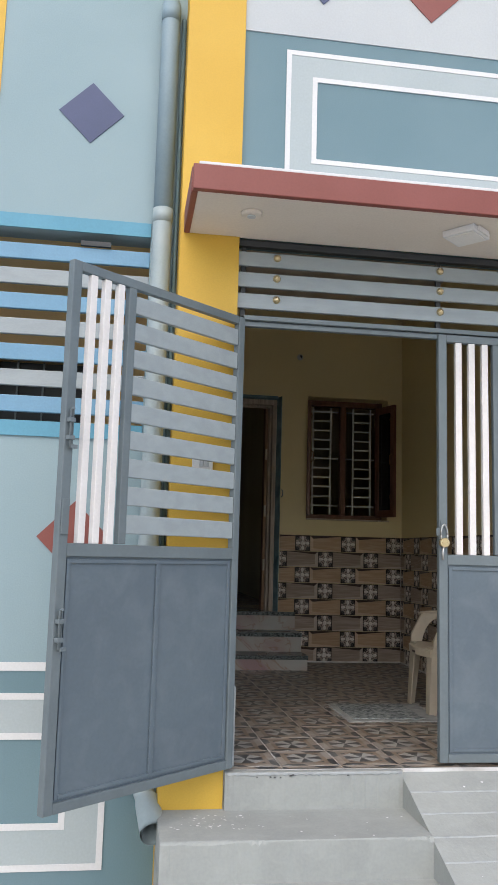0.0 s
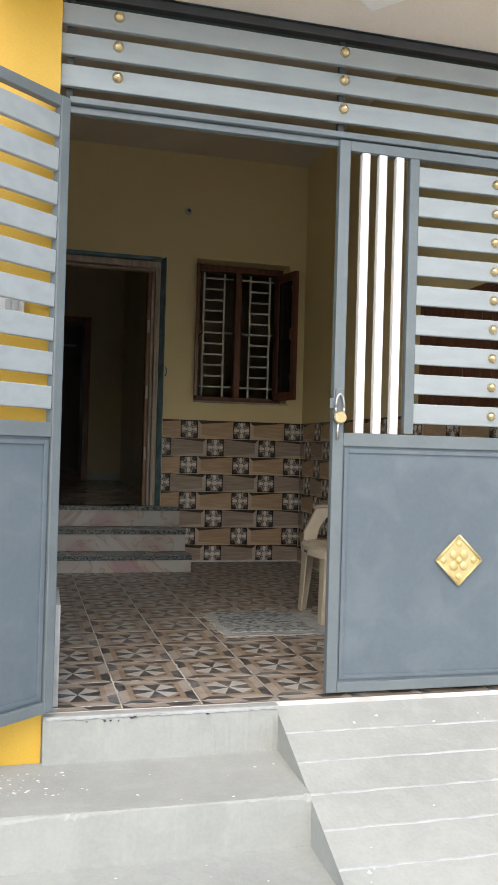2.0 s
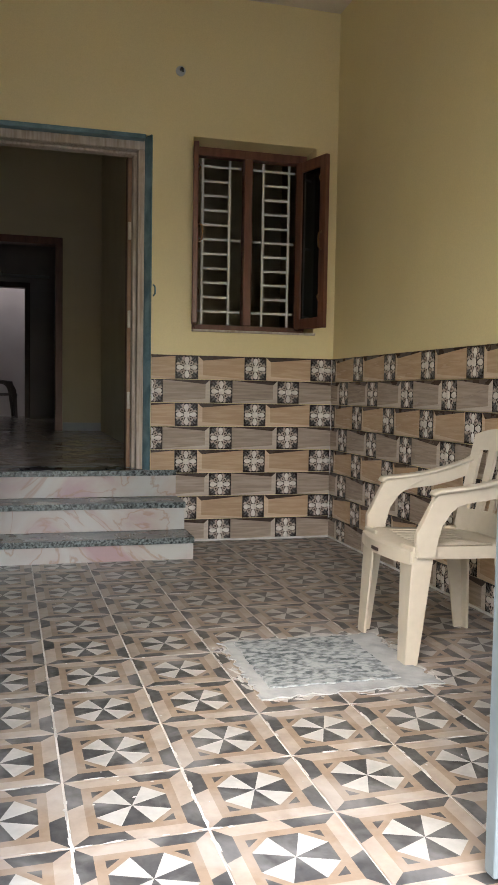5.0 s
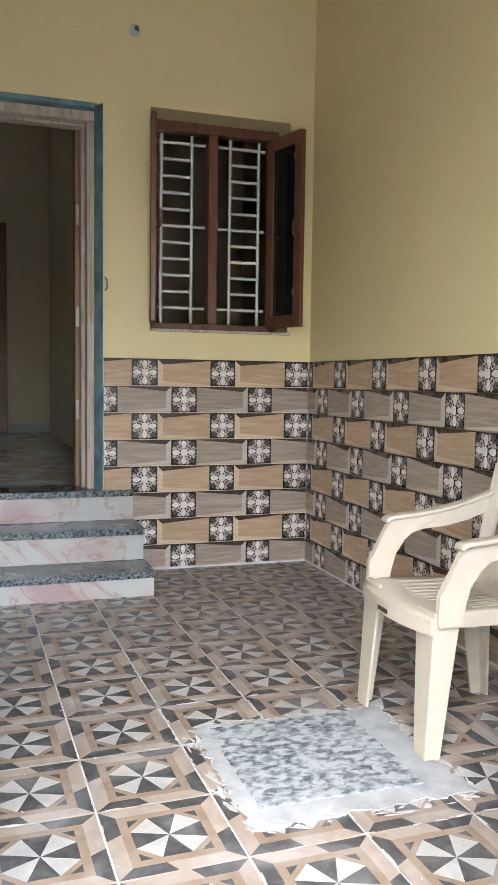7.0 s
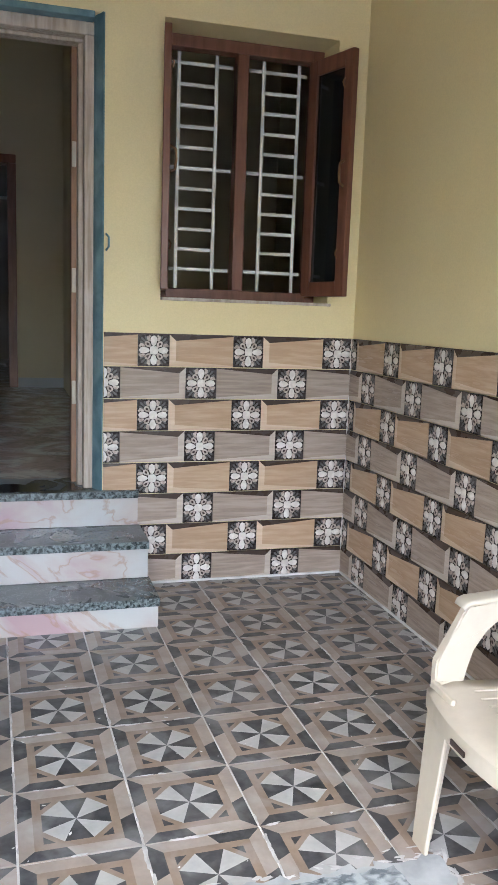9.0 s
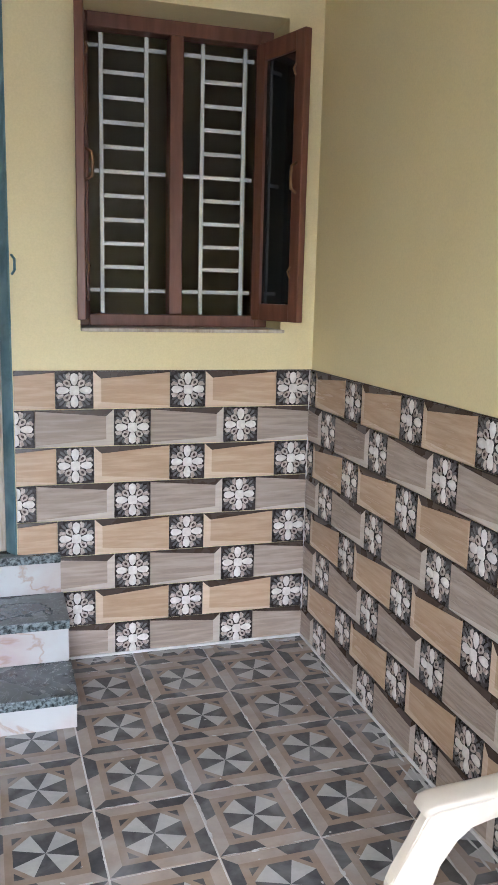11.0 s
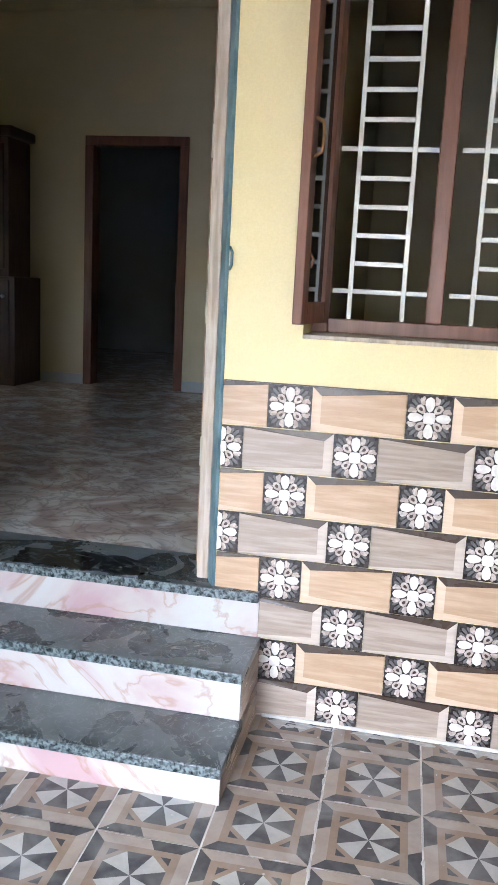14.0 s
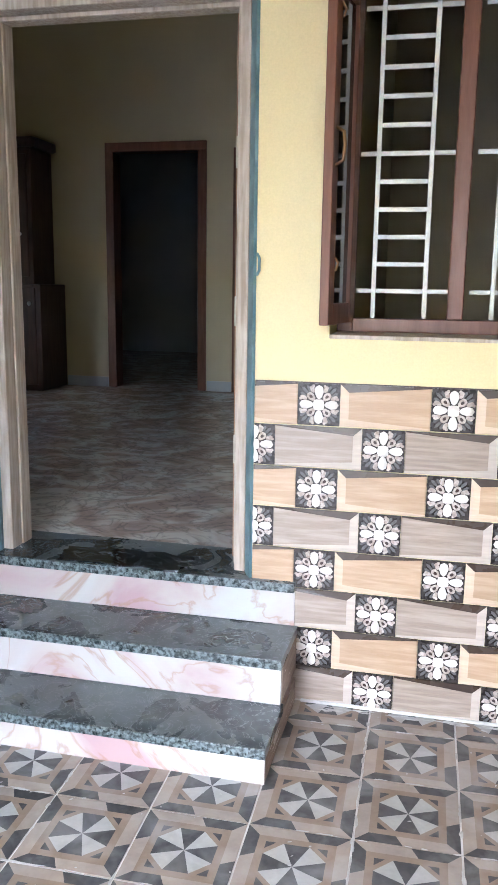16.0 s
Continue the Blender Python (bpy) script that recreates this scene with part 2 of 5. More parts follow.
OLD_WOOD = mat("weathered_pale_wood", (0.56, 0.485, 0.405), (0.39, 0.31, 0.24), scale=14, rough=0.7, bump=0.3, fine=50, stretch=(4, 4, 0.35), dust=0.35, dustcol=(0.66, 0.62, 0.57))
BROWN_WOOD = mat("reddish_brown_varnish", (0.19, 0.078, 0.048), (0.13, 0.05, 0.03), scale=10, rough=0.4, bump=0.12, stretch=(3, 3, 0.4))
STOP_WOOD = mat("tan_brown_wood", (0.36, 0.21, 0.12), (0.26, 0.14, 0.08), scale=10, rough=0.5, bump=0.15, stretch=(3, 3, 0.4))
DARK_WOOD = mat("dark_brown_wood", (0.075, 0.036, 0.024), (0.05, 0.024, 0.017), scale=10, rough=0.45, bump=0.12, stretch=(3, 3, 0.4))
TEAL = mat("dull_teal_paint", (0.08, 0.17, 0.205), (0.19, 0.31, 0.355), scale=9, rough=0.5, bump=0.1)
BEIGE_PLASTIC = mat("cream_plastic", (0.56, 0.505, 0.41), (0.53, 0.475, 0.385), scale=3, rough=0.33, bump=0.02, fine=30)
DARK_PLASTIC = mat("dark_brown_plastic", (0.045, 0.025, 0.02), (0.035, 0.02, 0.016), scale=4, rough=0.35, bump=0.02)
GRILLE_WHITE = mat("white_grille_enamel", (0.78, 0.78, 0.77), (0.72, 0.72, 0.71), scale=8, rough=0.4, bump=0.04)
CEMENT_PATCH = mat("white_cement_smear", (0.44, 0.47, 0.485), (0.33, 0.352, 0.366), scale=12, rough=0.85, bump=0.35, fine=50)
CHALK_SLATE = mat("cement_smeared_slate", (0.40, 0.445, 0.47), (0.075, 0.10, 0.115), scale=38, rough=0.75, bump=0.35, fine=60, stretch=(0.85, 1.15, 1), lo=0.41, hi=0.61, dust=0.55, dustcol=(0.39, 0.43, 0.455), dscale=7)
SMEAR = mat("pale_cement_film", (0.60, 0.605, 0.60), (0.42, 0.42, 0.415), scale=20, rough=0.85, bump=0.25, fine=120)
DIFFUSER = mat("frosted_lamp_panel", (0.80, 0.80, 0.78), (0.76, 0.76, 0.74), scale=6, rough=0.4, bump=0.0)


# ---- building helpers ----
def box(bm, x0, x1, y0, y1, z0, z1, bevel=0.0, slot=0):
    """A box between the given limits, with rounded edges where a bevel is given."""
    vs = [bm.verts.new((x, y, z)) for x in (x0, x1) for y in (y0, y1) for z in (z0, z1)]
    fs = [bm.faces.new([vs[i] for i in q]) for q in ((0, 1, 3, 2), (4, 6, 7, 5), (0, 4, 5, 1), (2, 3, 7, 6), (0, 2, 6, 4), (1, 5, 7, 3))]
    for f in fs:
        f.material_index = slot
    if bevel:
        edges = {e for f in fs for e in f.edges}
        bmesh.ops.bevel(bm, geom=list(edges), offset=bevel, segments=2, profile=0.5, affect="EDGES")
    return bm


def boxes(*limits, bevel=0.0):
    bm = bmesh.new()
    for q in limits:
        box(bm, *q, bevel=bevel)
    return bm


def tube(bm, path, rad, n=12, closed=True):
    """A round tube along a path of points; rad is one radius or one for each point."""
    path = [Vector(p) for p in path]
    rings = []
    along = (path[-1] - path[0]).normalized()
    for i, p in enumerate(path):
        d = (path[min(i + 1, len(path) - 1)] - path[max(i - 1, 0)]).normalized()
        up = Vector((1, 0, 0)) if abs(along.x) < 0.9 else Vector((0, 0, 1))
        a = d.cross(up).normalized()
        c = a.cross(d).normalized()
        r = rad[i] if isinstance(rad, (list, tuple)) else rad
        rings.append([bm.verts.new(p + r * (math.cos(2 * math.pi * k / n) * a + math.sin(2 * math.pi * k / n) * c)) for k in range(n)])
    for r0, r1 in zip(rings, rings[1:]):
        for k in range(n):
            f = bm.faces.new((r0[k], r0[(k + 1) % n], r1[(k + 1) % n], r1[k]))
            f.smooth = True
    if closed:
        bm.faces.new(rings[0][::-1])
        bm.faces.new(rings[-1])
    return bm


def loft(bm, sections, smooth=False):
    """A skin over cross-sections that have the same number of points, closed at both ends."""
    rings = [[bm.verts.new(p) for p in s] for s in sections]
    n = len(rings[0])
    for r0, r1 in zip(rings, rings[1:]):
        for k in range(n):
            f = bm.faces.new((r0[k], r0[(k + 1) % n], r1[(k + 1) % n], r1[k]))
            f.smooth = smooth
    bm.faces.new(rings[0][::-1])
    bm.faces.new(rings[-1])
    return bm


def dome(bm, c, r, depth, axis, n=14):
    """A round boss on a face: a low dome that stands out by depth along axis (+ or -1 on y)."""
    rings = []
    for s, h in ((1.0, 0.0), (1.0, 0.25), (0.8, 0.6), (0.5, 0.88), (0.2, 1.0)):
        rings.append([bm.verts.new((c[0] + r * s * math.cos(2 * math.pi * k / n), c[1] + axis * depth * h, c[2] + r * s * math.sin(2 * math.pi * k / n))) for k in range(n)])
    for r0, r1 in zip(rings, rings[1:]):
        for k in range(n):
            bm.faces.new((r0[k], r0[(k + 1) % n], r1[(k + 1) % n], r1[k])).smooth = True
    bm.faces.new(rings[-1])
    return bm


def diamond(cx, cz, half, y0, y1):
    bm = bmesh.new()
    pts = [(cx - half, cz), (cx, cz - half), (cx + half, cz), (cx, cz + half)]
    return loft(bm, [[(x, y0, z) for x, z in pts], [(x, y1, z) for x, z in pts]])


def to_mesh(name, bm, mats):
    bmesh.ops.recalc_face_normals(bm, faces=bm.faces[:])
    me = bpy.data.meshes.new(name)
    bm.to_mesh(me)
    bm.free()
    for m in mats if isinstance(mats, (list, tuple)) else (mats,):
        me.materials.append(m)
    return me


def solid(name, bm, mats, label="", category="", group="", kind=""):
    """A top-level thing or piece of the setting that is one mesh."""
    return tagged(new(name, to_mesh(name, bm, mats)), label, category, group, kind)


def thing(name, base, label="", category="", group="", kind="", m=None):
    """An Empty at a thing's base. With m, its parts are given in its own coordinates."""
    ob = new(name)
    ob.empty_display_size = 0.1
    ob.matrix_basis = m if m else Matrix.Translation(base)
    ob["own"] = 1 if m else 0
    return tagged(ob, label, category, group, kind)


def part(name, bm, mats, parent, label=""):
    """One mesh under a thing or under a part."""
    ob = new(name, bm if isinstance(bm, bpy.types.Mesh) else to_mesh(name, bm, mats))
    ob.parent = parent
    if parent.data is None and not parent.get("own"):
        ob.matrix_parent_inverse = parent.matrix_basis.inverted()
    return tagged(ob, label)


# ---- structure: ground, walls, ceilings ----
WALL_X, LEFT_X, GATE_Y, CEIL, HALL_Z, GROUND_Z = 0.015, -2.28, -3.735, 3.415, 0.462, -0.62
bm = bmesh.new()
vs = [bm.verts.new(p) for p in ((-400, -400, GROUND_Z), (400, -400, GROUND_Z), (400, 400, GROUND_Z), (-400, 400, GROUND_Z))]
bm.faces.new(vs)
solid("ground", bm, GROUND, "dusty grey-brown street ground before the house", "ground", kind="structure")

# porch floor slab under the tiles
solid("floor", boxes((-2.43, 0.26, -3.755, 0.004, -0.5, -0.004)), GROUT, "porch floor bed of white cement grout under patterned tiles", "floor", kind="structure")

# wall between porch and hall, with door and window openings
D_L, D_R, D_T = -2.25, -1.195, 2.525
W_L, W_R, W_B, W_T = -0.937, -0.125, 1.34, 2.545
wall_back = solid("wall_back", boxes((-5.6, D_L, 0.004, 0.30, -0.5, 4.0), (D_R, W_L, 0.004, 0.30, -0.5, 4.0), (W_R, 2.5, 0.004, 0.30, -0.5, 4.0),
                         (D_L, D_R, 0.004, 0.30, D_T, 4.0), (W_L, W_R, 0.004, 0.30, -0.5, W_B), (W_L, W_R, 0.004, 0.30, W_T, 4.0),
                         (D_L, D_R, 0.004, 0.30, -0.5, 0.42)), YELLOW,
                  "cream yellow plastered porch wall with a tiled lower part", "wall", kind="structure")
wall_right = solid("wall_right", boxes((WALL_X + 0.006, 0.26, -3.50, 0.004, -0.5, 4.0)), YELLOW, "cream yellow plastered side wall of the porch, tiled below", "wall", kind="structure")
solid("wall_left", boxes((-2.41, LEFT_X, -3.45, 0.004, -0.5, 4.0)), YELLOW, "cream yellow plastered side wall of the porch", "wall", kind="structure")
solid("ceiling", boxes((-2.43, 0.26, -3.55, 0.004, CEIL, CEIL + 0.15)), CREAM, "plain cream porch ceiling", "ceiling", kind="structure")

# front of the house: wall above the gate, side wall with a slatted opening, pillar
O_B, O_T = 1.635, 2.642
fr = thing("wall_front", (-1, -3.65, -0.5), "painted house front in blue, white and yellow", "wall", kind="structure")
part("upper_wall", boxes((-2.135, 2.5, -3.75, -3.55, 2.62, 6.0)), STEEL_BLUE, fr, "steel blue painted upper wall")
part("upper_band", boxes((-2.135, 2.5, -3.756, -3.75, 3.755, 6.0)), PALE_WALL, fr, "pale grey painted band")
part("side_wall", boxes((-7.5, -2.435, -3.55, -3.4, O_T, 6.0), (-7.5, -2.435, -3.55, -3.4, 0.41, O_B), (-2.58, -2.435, -3.55, -3.4, O_B, O_T)), PALE_BLUE, fr, "pale grey-blue painted side wall")
part("lower_wall", boxes((-7.5, -2.435, -3.55, -3.4, GROUND_Z, 0.41)), STEEL_BLUE, fr, "steel blue painted wall foot")
part("right_wall", boxes((0.02, 2.5, -3.73, -3.5, GROUND_Z, 2.62)), GOLD_PAINT, fr, "golden yellow painted wall")
part("cyan_band", boxes((-7.5, -2.58, -3.562, -3.55, O_T, 2.717)), CYAN, fr)
part("cyan_band", boxes((-7.5, -2.58, -3.562, -3.55, 1.558, O_B)), CYAN, fr)
part("yellow_stripe", boxes((-3.78, -3.40, -3.556, -3.55, 2.72, 6.0)), GOLD_PAINT, fr)
part("white_line", boxes((-7.5, -2.66, -3.555, -3.55, 0.413, 0.453)), WHITE, fr)


def painted_frame(x0, x1, z0, z1, w, y, line):
    """A pale painted band round a rectangle, with a white line along its outer and inner edge."""
    bm = boxes((x0, x1, y - 0.004, y, z1 - w, z1), (x0, x1, y - 0.004, y, z0, z0 + w), (x0, x0 + w, y - 0.004, y, z0 + w, z1 - w), (x1 - w, x1, y - 0.004, y, z0 + w, z1 - w))
    band = part("painted_band", bm, BAND, fr, "pale blue-grey painted band with white lines")
    for a0, a1, c0, c1 in ((x0, x1, z0, z1), (x0 + w - line, x1 - w + line, z0 + w - line, z1 - w + line)):
        part("white_line", boxes((a0, a1, y - 0.007, y - 0.004, c1 - line, c1), (a0, a1, y - 0.007, y - 0.004, c0, c0 + line), (a0, a0 + line, y - 0.007, y - 0.004, c0 + line, c1 - line), (a1 - line, a1, y - 0.007, y - 0.004, c0 + line, c1 - line)), WHITE, band)


painted_frame(-4.4, -2.678, -0.505, 0.308, 0.215, -3.55, 0.03)
painted_frame(-1.908, 0.40, 2.90, 3.67, 0.168, -3.75, 0.026)
part("blue_diamond", diamond(-2.922, 3.31, 0.17, -3.556, -3.55), VIOLET, fr)
part("red_diamond", diamond(-2.895, 1.06, 0.18, -3.556, -3.55), MAROON, fr)
part("red_diamond", diamond(-1.106, 4.10, 0.175, -3.762, -3.756), MAROON, fr)
part("blue_diamond", diamond(-1.714, 4.13, 0.175, -3.762, -3.756), VIOLET, fr)

pil = thing("pillar", (-2.26, -3.61, -0.2), "golden yellow painted square gate pillar", "pillar", kind="structure")
part("shaft", boxes((-2.435, -2.135, -3.77, -3.45, GROUND_Z, 6.0)), GOLD_PAINT, pil)
part("plinth_tile", boxes((-2.135, -2.078, -3.71, -3.35, 0.0, 0.37), bevel=0.004), CEMENT_PATCH, pil, "pale stone tile cladding with a white edge")

can = thing("canopy", (-1, -4.0, 2.6), "flat concrete canopy with a brick red edge and cream underside", "canopy", kind="structure")
part("slab", boxes((-2.39, 1.5, -4.265, -3.756, 2.602, 2.70)), CREAM, can, "cream painted underside")
bm = bmesh.new()
box(bm, -2.415, 1.5, -4.30, -4.265, 2.597, 2.715, 0.004)
box(bm, -2.42, -2.39, -4.265, -3.775, 2.597, 2.715, 0.004)
part("fascia", bm, MAROON, can, "brick red painted edge")
part("top_edge", boxes((-2.39, 1.5, -4.295, -3.762, 2.715, 2.73), bevel=0.003), WHITE, can)

# side passage behind the slatted opening
solid("wall_passage", boxes((-7.5, -3.55, -2.2, -2.05, -0.5, 4.0), (-2.95, -2.41, -2.2, -2.05, -0.5, 4.0), (-3.55, -2.95, -2.2, -2.05, -0.5, 1.3), (-3.55, -2.95, -2.2, -2.05, 2.25, 4.0), (-7.5, -7.3, -3.40, -2.2, -0.5, 4.0)), OCHRE,
      "ochre yellow wall of the side passage", "wall", kind="structure")
solid("passage_floor", boxes((-7.3, -2.41, -3.40, -2.05, -0.5, 0.0)), CONCRETE, "grey cement floor of the side passage", "floor", kind="structure")
pw = thing("passage_window", (-3.25, -2.12, 1.3), "dark window with a thin grille in the passage wall", "window", kind="structure")
part("pane", boxes((-3.55, -2.95, -2.10, -2.09, 1.3, 2.25)), DARK_STEEL, pw)
for k in range(5):
    part("grille_bar", boxes((-3.55, -2.95, -2.15, -2.138, 1.42 + 0.17 * k, 1.432 + 0.17 * k)), FRAME_GREY, pw)
for k in range(3):
    part("grille_bar", boxes((-3.42 + 0.17 * k, -3.408 + 0.17 * k, -2.135, -2.123, 1.3, 2.25)), FRAME_GREY, pw)
sl = thing("slat_screen", (-4, -3.55, O_B), "row of blue and grey slats across the side opening", "screen", kind="structure")
for k in range(7):
    z = 2.485 - 0.1337 * k
    part("slat", boxes((-7.5, -2.58, -3.535, -3.51, z, z + 0.084), bevel=0.004), SKY_SLAT if k % 2 == 0 else SLAT_GREY, sl)
part("vent_slot", boxes((-2.94, -2.785, -3.552, -3.53, 2.575, 2.60)), DARK_STEEL, sl)
for x in (-3.9, -5.6):
    part("upright", boxes((x, x + 0.04, -3.51, -3.47, O_B, O_T)), DARK_STEEL, sl)

# hall behind the door
H_Y = 5.0
solid("hall_floor", boxes((-5.6, 2.5, 0.306, 16.0, 0.2, HALL_Z)), HALL_STONE, "polished brown and grey veined stone hall floor", "floor", kind="structure")
solid("hall_wall", boxes((-5.6, -3.79, H_Y, H_Y + 0.15, HALL_Z, 4.0), (-2.89, -2.50, H_Y, H_Y + 0.15, HALL_Z, 4.0), (-1.585, 2.5, H_Y, H_Y + 0.15, HALL_Z, 4.0),
                         (-3.79, -2.89, H_Y, H_Y + 0.15, 2.745, 4.0), (-2.50, -1.585, H_Y, H_Y + 0.15, 2.70, 4.0)), HALL_PAINT, "cream yellow hall wall with two doorways", "wall", kind="structure")
solid("room_wall", boxes((-2.87, -2.72, H_Y + 0.15, 7.1, HALL_Z, 4.0), (-3.3, -3.15, 7.25, 9.5, HALL_Z, 4.0), (-1.45, -1.30, H_Y + 0.15, 13.0, HALL_Z, 4.0), (-3.15, -2.72, 7.1, 7.25, HALL_Z, 4.0), (-5.6, -3.3, 9.3, 9.45, HALL_Z, 4.0)), ROOM_PAINT, "grey-blue walls of the dim rooms behind the hall", "wall", kind="structure")
# unseen left opening added to light the hall, partition added to darken the window room
solid("hall_side_wall", boxes((-5.75, -5.6, 0.30, 1.3, 0.2, 4.0), (-5.75, -5.6, 2.3, 16.0, 0.2, 4.0), (-5.75, -5.6, 1.3, 2.3, 0.2, 1.5), (-5.75, -5.6, 1.3, 2.3, 1.9, 4.0), (1.2, 1.35, 0.30, H_Y, 0.2, 4.0), (-1.06, -0.98, 0.30, H_Y, HALL_Z, 4.0)), HALL_PAINT,
      "cream yellow inner walls of the house, with an added unseen opening and partition", "wall", kind="structure")
solid("side_room_wall", boxes((-0.98, -0.05, 3.2, 3.3, HALL_Z, 4.0)), HALL_PAINT, "cream yellow wall of the room behind the porch window", "wall", kind="structure")
solid("hall_ceiling", boxes((-5.6, 2.5, 0.30, 9.65, 3.94, 4.06)), HALL_PAINT, "plain beige hall ceiling", "ceiling", kind="structure")
solid("yard_wall", boxes((-3.30, -2.95, 9.5, 9.65, HALL_Z, 4.0), (-1.95, -1.45, 9.5, 9.65, HALL_Z, 4.0), (-2.95, -1.95, 9.5, 9.65, 2.75, 4.0), (-4.4, -1.45, 10.5, 10.65, HALL_Z, 4.0), (-4.4, -4.25, 9.65, 10.5, HALL_Z, 4.0)), YARD_PAINT,
      "pinkish pale wall of the open yard behind the house", "wall", kind="structure")
solid("baseboard", boxes((-4.31, -3.86, H_Y - 0.015, H_Y - 0.003, HALL_Z, HALL_Z + 0.10), (-2.82, -2.57, H_Y - 0.015, H_Y - 0.003, HALL_Z, HALL_Z + 0.10), (-1.515, 1.2, H_Y - 0.015, H_Y - 0.003, HALL_Z, HALL_Z + 0.10)), PALE_WALL,
      "pale stone skirting along the hall wall", "baseboard", kind="structure")

# ---- outside steps and ramp ----
st = thing("front_steps", (-1.7, -4.2, GROUND_Z), "worn pale cement steps up to the porch", "steps", kind="structure")


def worn_block(x0, x1, y0, y1, z0, z1, seed):
    """A cement block whose front edge is rounded and chipped unevenly along its length."""
    r = random.Random(seed)
    secs, w, h = [], 0.008, 0.008
    for q in range(81):
        w = min(0.016, max(0.004, w + r.uniform(-0.003, 0.003)))
        h = min(0.016, max(0.004, h + r.uniform(-0.003, 0.003)))
        nick = r.uniform(0.004, 0.012) if r.random() < 0.05 else 0.0
        f = r.uniform(-0.0012, 0.0012)
        x = x0 + (x1 - x0) * q / 80
        secs.append([(x, y1, z0), (x, y0 + f, z0), (x, y0 + f, z1 - h - nick), (x, y0 + 0.35 * w + nick * 0.5, z1 - 0.35 * h), (x, y0 + w + nick, z1), (x, y1, z1)])
    return loft(bmesh.new(), secs)


part("riser", worn_block(-2.13, -1.2715, -3.80, -3.757, -0.182, -0.006, 1), CONCRETE, st)
part("tread", worn_block(-2.44, -1.2715, -4.20, -3.772, -0.352, -0.174, 2), CONCRETE, st)
part("tread", worn_block(-2.44, -1.2715, -4.62, -3.772, -0.52, -0.342, 3), CONCRETE, st)
part("tread", worn_block(-2.44, -1.2715, -5.04, -3.772, GROUND_Z - 0.02, -0.51, 4), CONCRETE, st)
lip = bmesh.new()
lr = random.Random(9)
loft(lip, [[(x, -3.80, -0.0065), (x, -3.80 - w, -0.010), (x, -3.80 - w, -0.014 - h), (x, -3.80, -0.018 - h)] for x, w, h in [(-2.12 + 0.84 * q / 70, lr.uniform(0.003, 0.006), lr.uniform(0.0, 0.006)) for q in range(71)]])
part("mortar_lip", lip, CEMENT_PATCH, st, "pale mortar smeared under the tile edge")
chips = bmesh.new()
for q in range(7):
    x = lr.gauss(-1.86, 0.10)
    w, z = lr.uniform(0.003, 0.012), lr.uniform(-0.030, -0.016)
    box(chips, x, x + w, -3.8085, -3.799, z, z + lr.uniform(0.002, 0.005))
part("chipped_spots", chips, T_DARK, st, "dark chipped spots in the mortar")
rp = thing("ramp", (-0.4, -4.4, GROUND_Z), "pale cement scooter ramp with raised white cross ridges", "ramp", kind="structure")
slope = 0.385
n_band = 11
for k in range(n_band):
    y0, y1 = -3.757 - 0.14 * k, -3.757 - 0.14 * (k + 1)
    za, zb = -0.022 - slope * 0.14 * k, -0.022 - slope * 0.14 * (k + 1)
    bm = bmesh.new()
    loft(bm, [[(x, y0, GROUND_Z - 0.05), (x, y1, GROUND_Z - 0.05), (x, y1, zb), (x, y0, za)] for x in (-1.272, 0.75)])
    part("ramp_band", bm, CONCRETE, rp)
    if k:
        ridge = bmesh.new()
        rr = random.Random(k)
        loft(ridge, [[(x, y0 + 0.004 + w, za), (x, y0 + 0.001 + w, za + h), (x, y0 - 0.003 + w, za + h - 0.002), (x, y0 - 0.006 + w, za - 0.004)]
                     for x, w, h in [(-1.271 + 2.02 * q / 40, rr.uniform(-0.002, 0.002), rr.uniform(0.002, 0.005)) for q in range(41)]])
        part("ramp_ridge", ridge, CEMENT_PATCH, rp, "raised white cement ridge")
bm = boxes((-1.265, 0.745, -4.9, -3.757, GROUND_Z - 0.05, -0.47))
loft(bm, [[(x, -3.757, -0.47), (x, -4.92, -0.47), (x, -3.757, -0.032)] for x in (-1.265, 0.745)])
part("ramp_core", bm, CONCRETE, rp)

def flecks(name, spots, material, label, category):
    """Thin uneven drops of dried paint or cement lying on a surface: one mesh of small flat blobs."""
    r = random.Random(len(spots))
    bm = bmesh.new()
    for x, y, z, ny, size in spots:
        n = 7
        ring, a0 = [], r.uniform(0, 6)
        for k in range(n):
            q = size * r.uniform(0.55, 1.2)
            dx, dy = q * math.cos(a0 + 2 * math.pi * k / n), q * 0.8 * math.sin(a0 + 2 * math.pi * k / n)
            ring.append(bm.verts.new((x + dx, y + dy, z + ny * dy + 0.0008)))
        top = bm.verts.new((x, y, z + 0.0022))
        for k in range(n):
            bm.faces.new((ring[k], ring[(k + 1) % n], top))
    return solid(name, bm, material, label, category, kind="stuff")


frng = random.Random(21)
spots = []
for k in range(16):
    spots.append((frng.uniform(-2.3, -1.32), frng.uniform(-4.17, -3.84), -0.174, 0.0, frng.choice((0.002, 0.003, 0.004, 0.007))))
for k in range(24):
    x, y = frng.uniform(-1.22, -0.1), frng.uniform(-4.7, -3.80)
    spots.append((x, y, -0.019 + slope * (y + 3.757), slope, frng.choice((0.002, 0.003, 0.004, 0.008))))
for k in range(12):
    spots.append((frng.uniform(-2.3, -1.32), frng.uniform(-4.58, -4.24), -0.342, 0.0, frng.choice((0.003, 0.004, 0.006))))
for k in range(46):
    spots.append((frng.gauss(-2.20, 0.09), frng.uniform(-4.06, -3.86), -0.174, 0.0, frng.choice((0.002, 0.003, 0.005, 0.008))))
spots = [q for q in spots if -2.42 < q[0]]
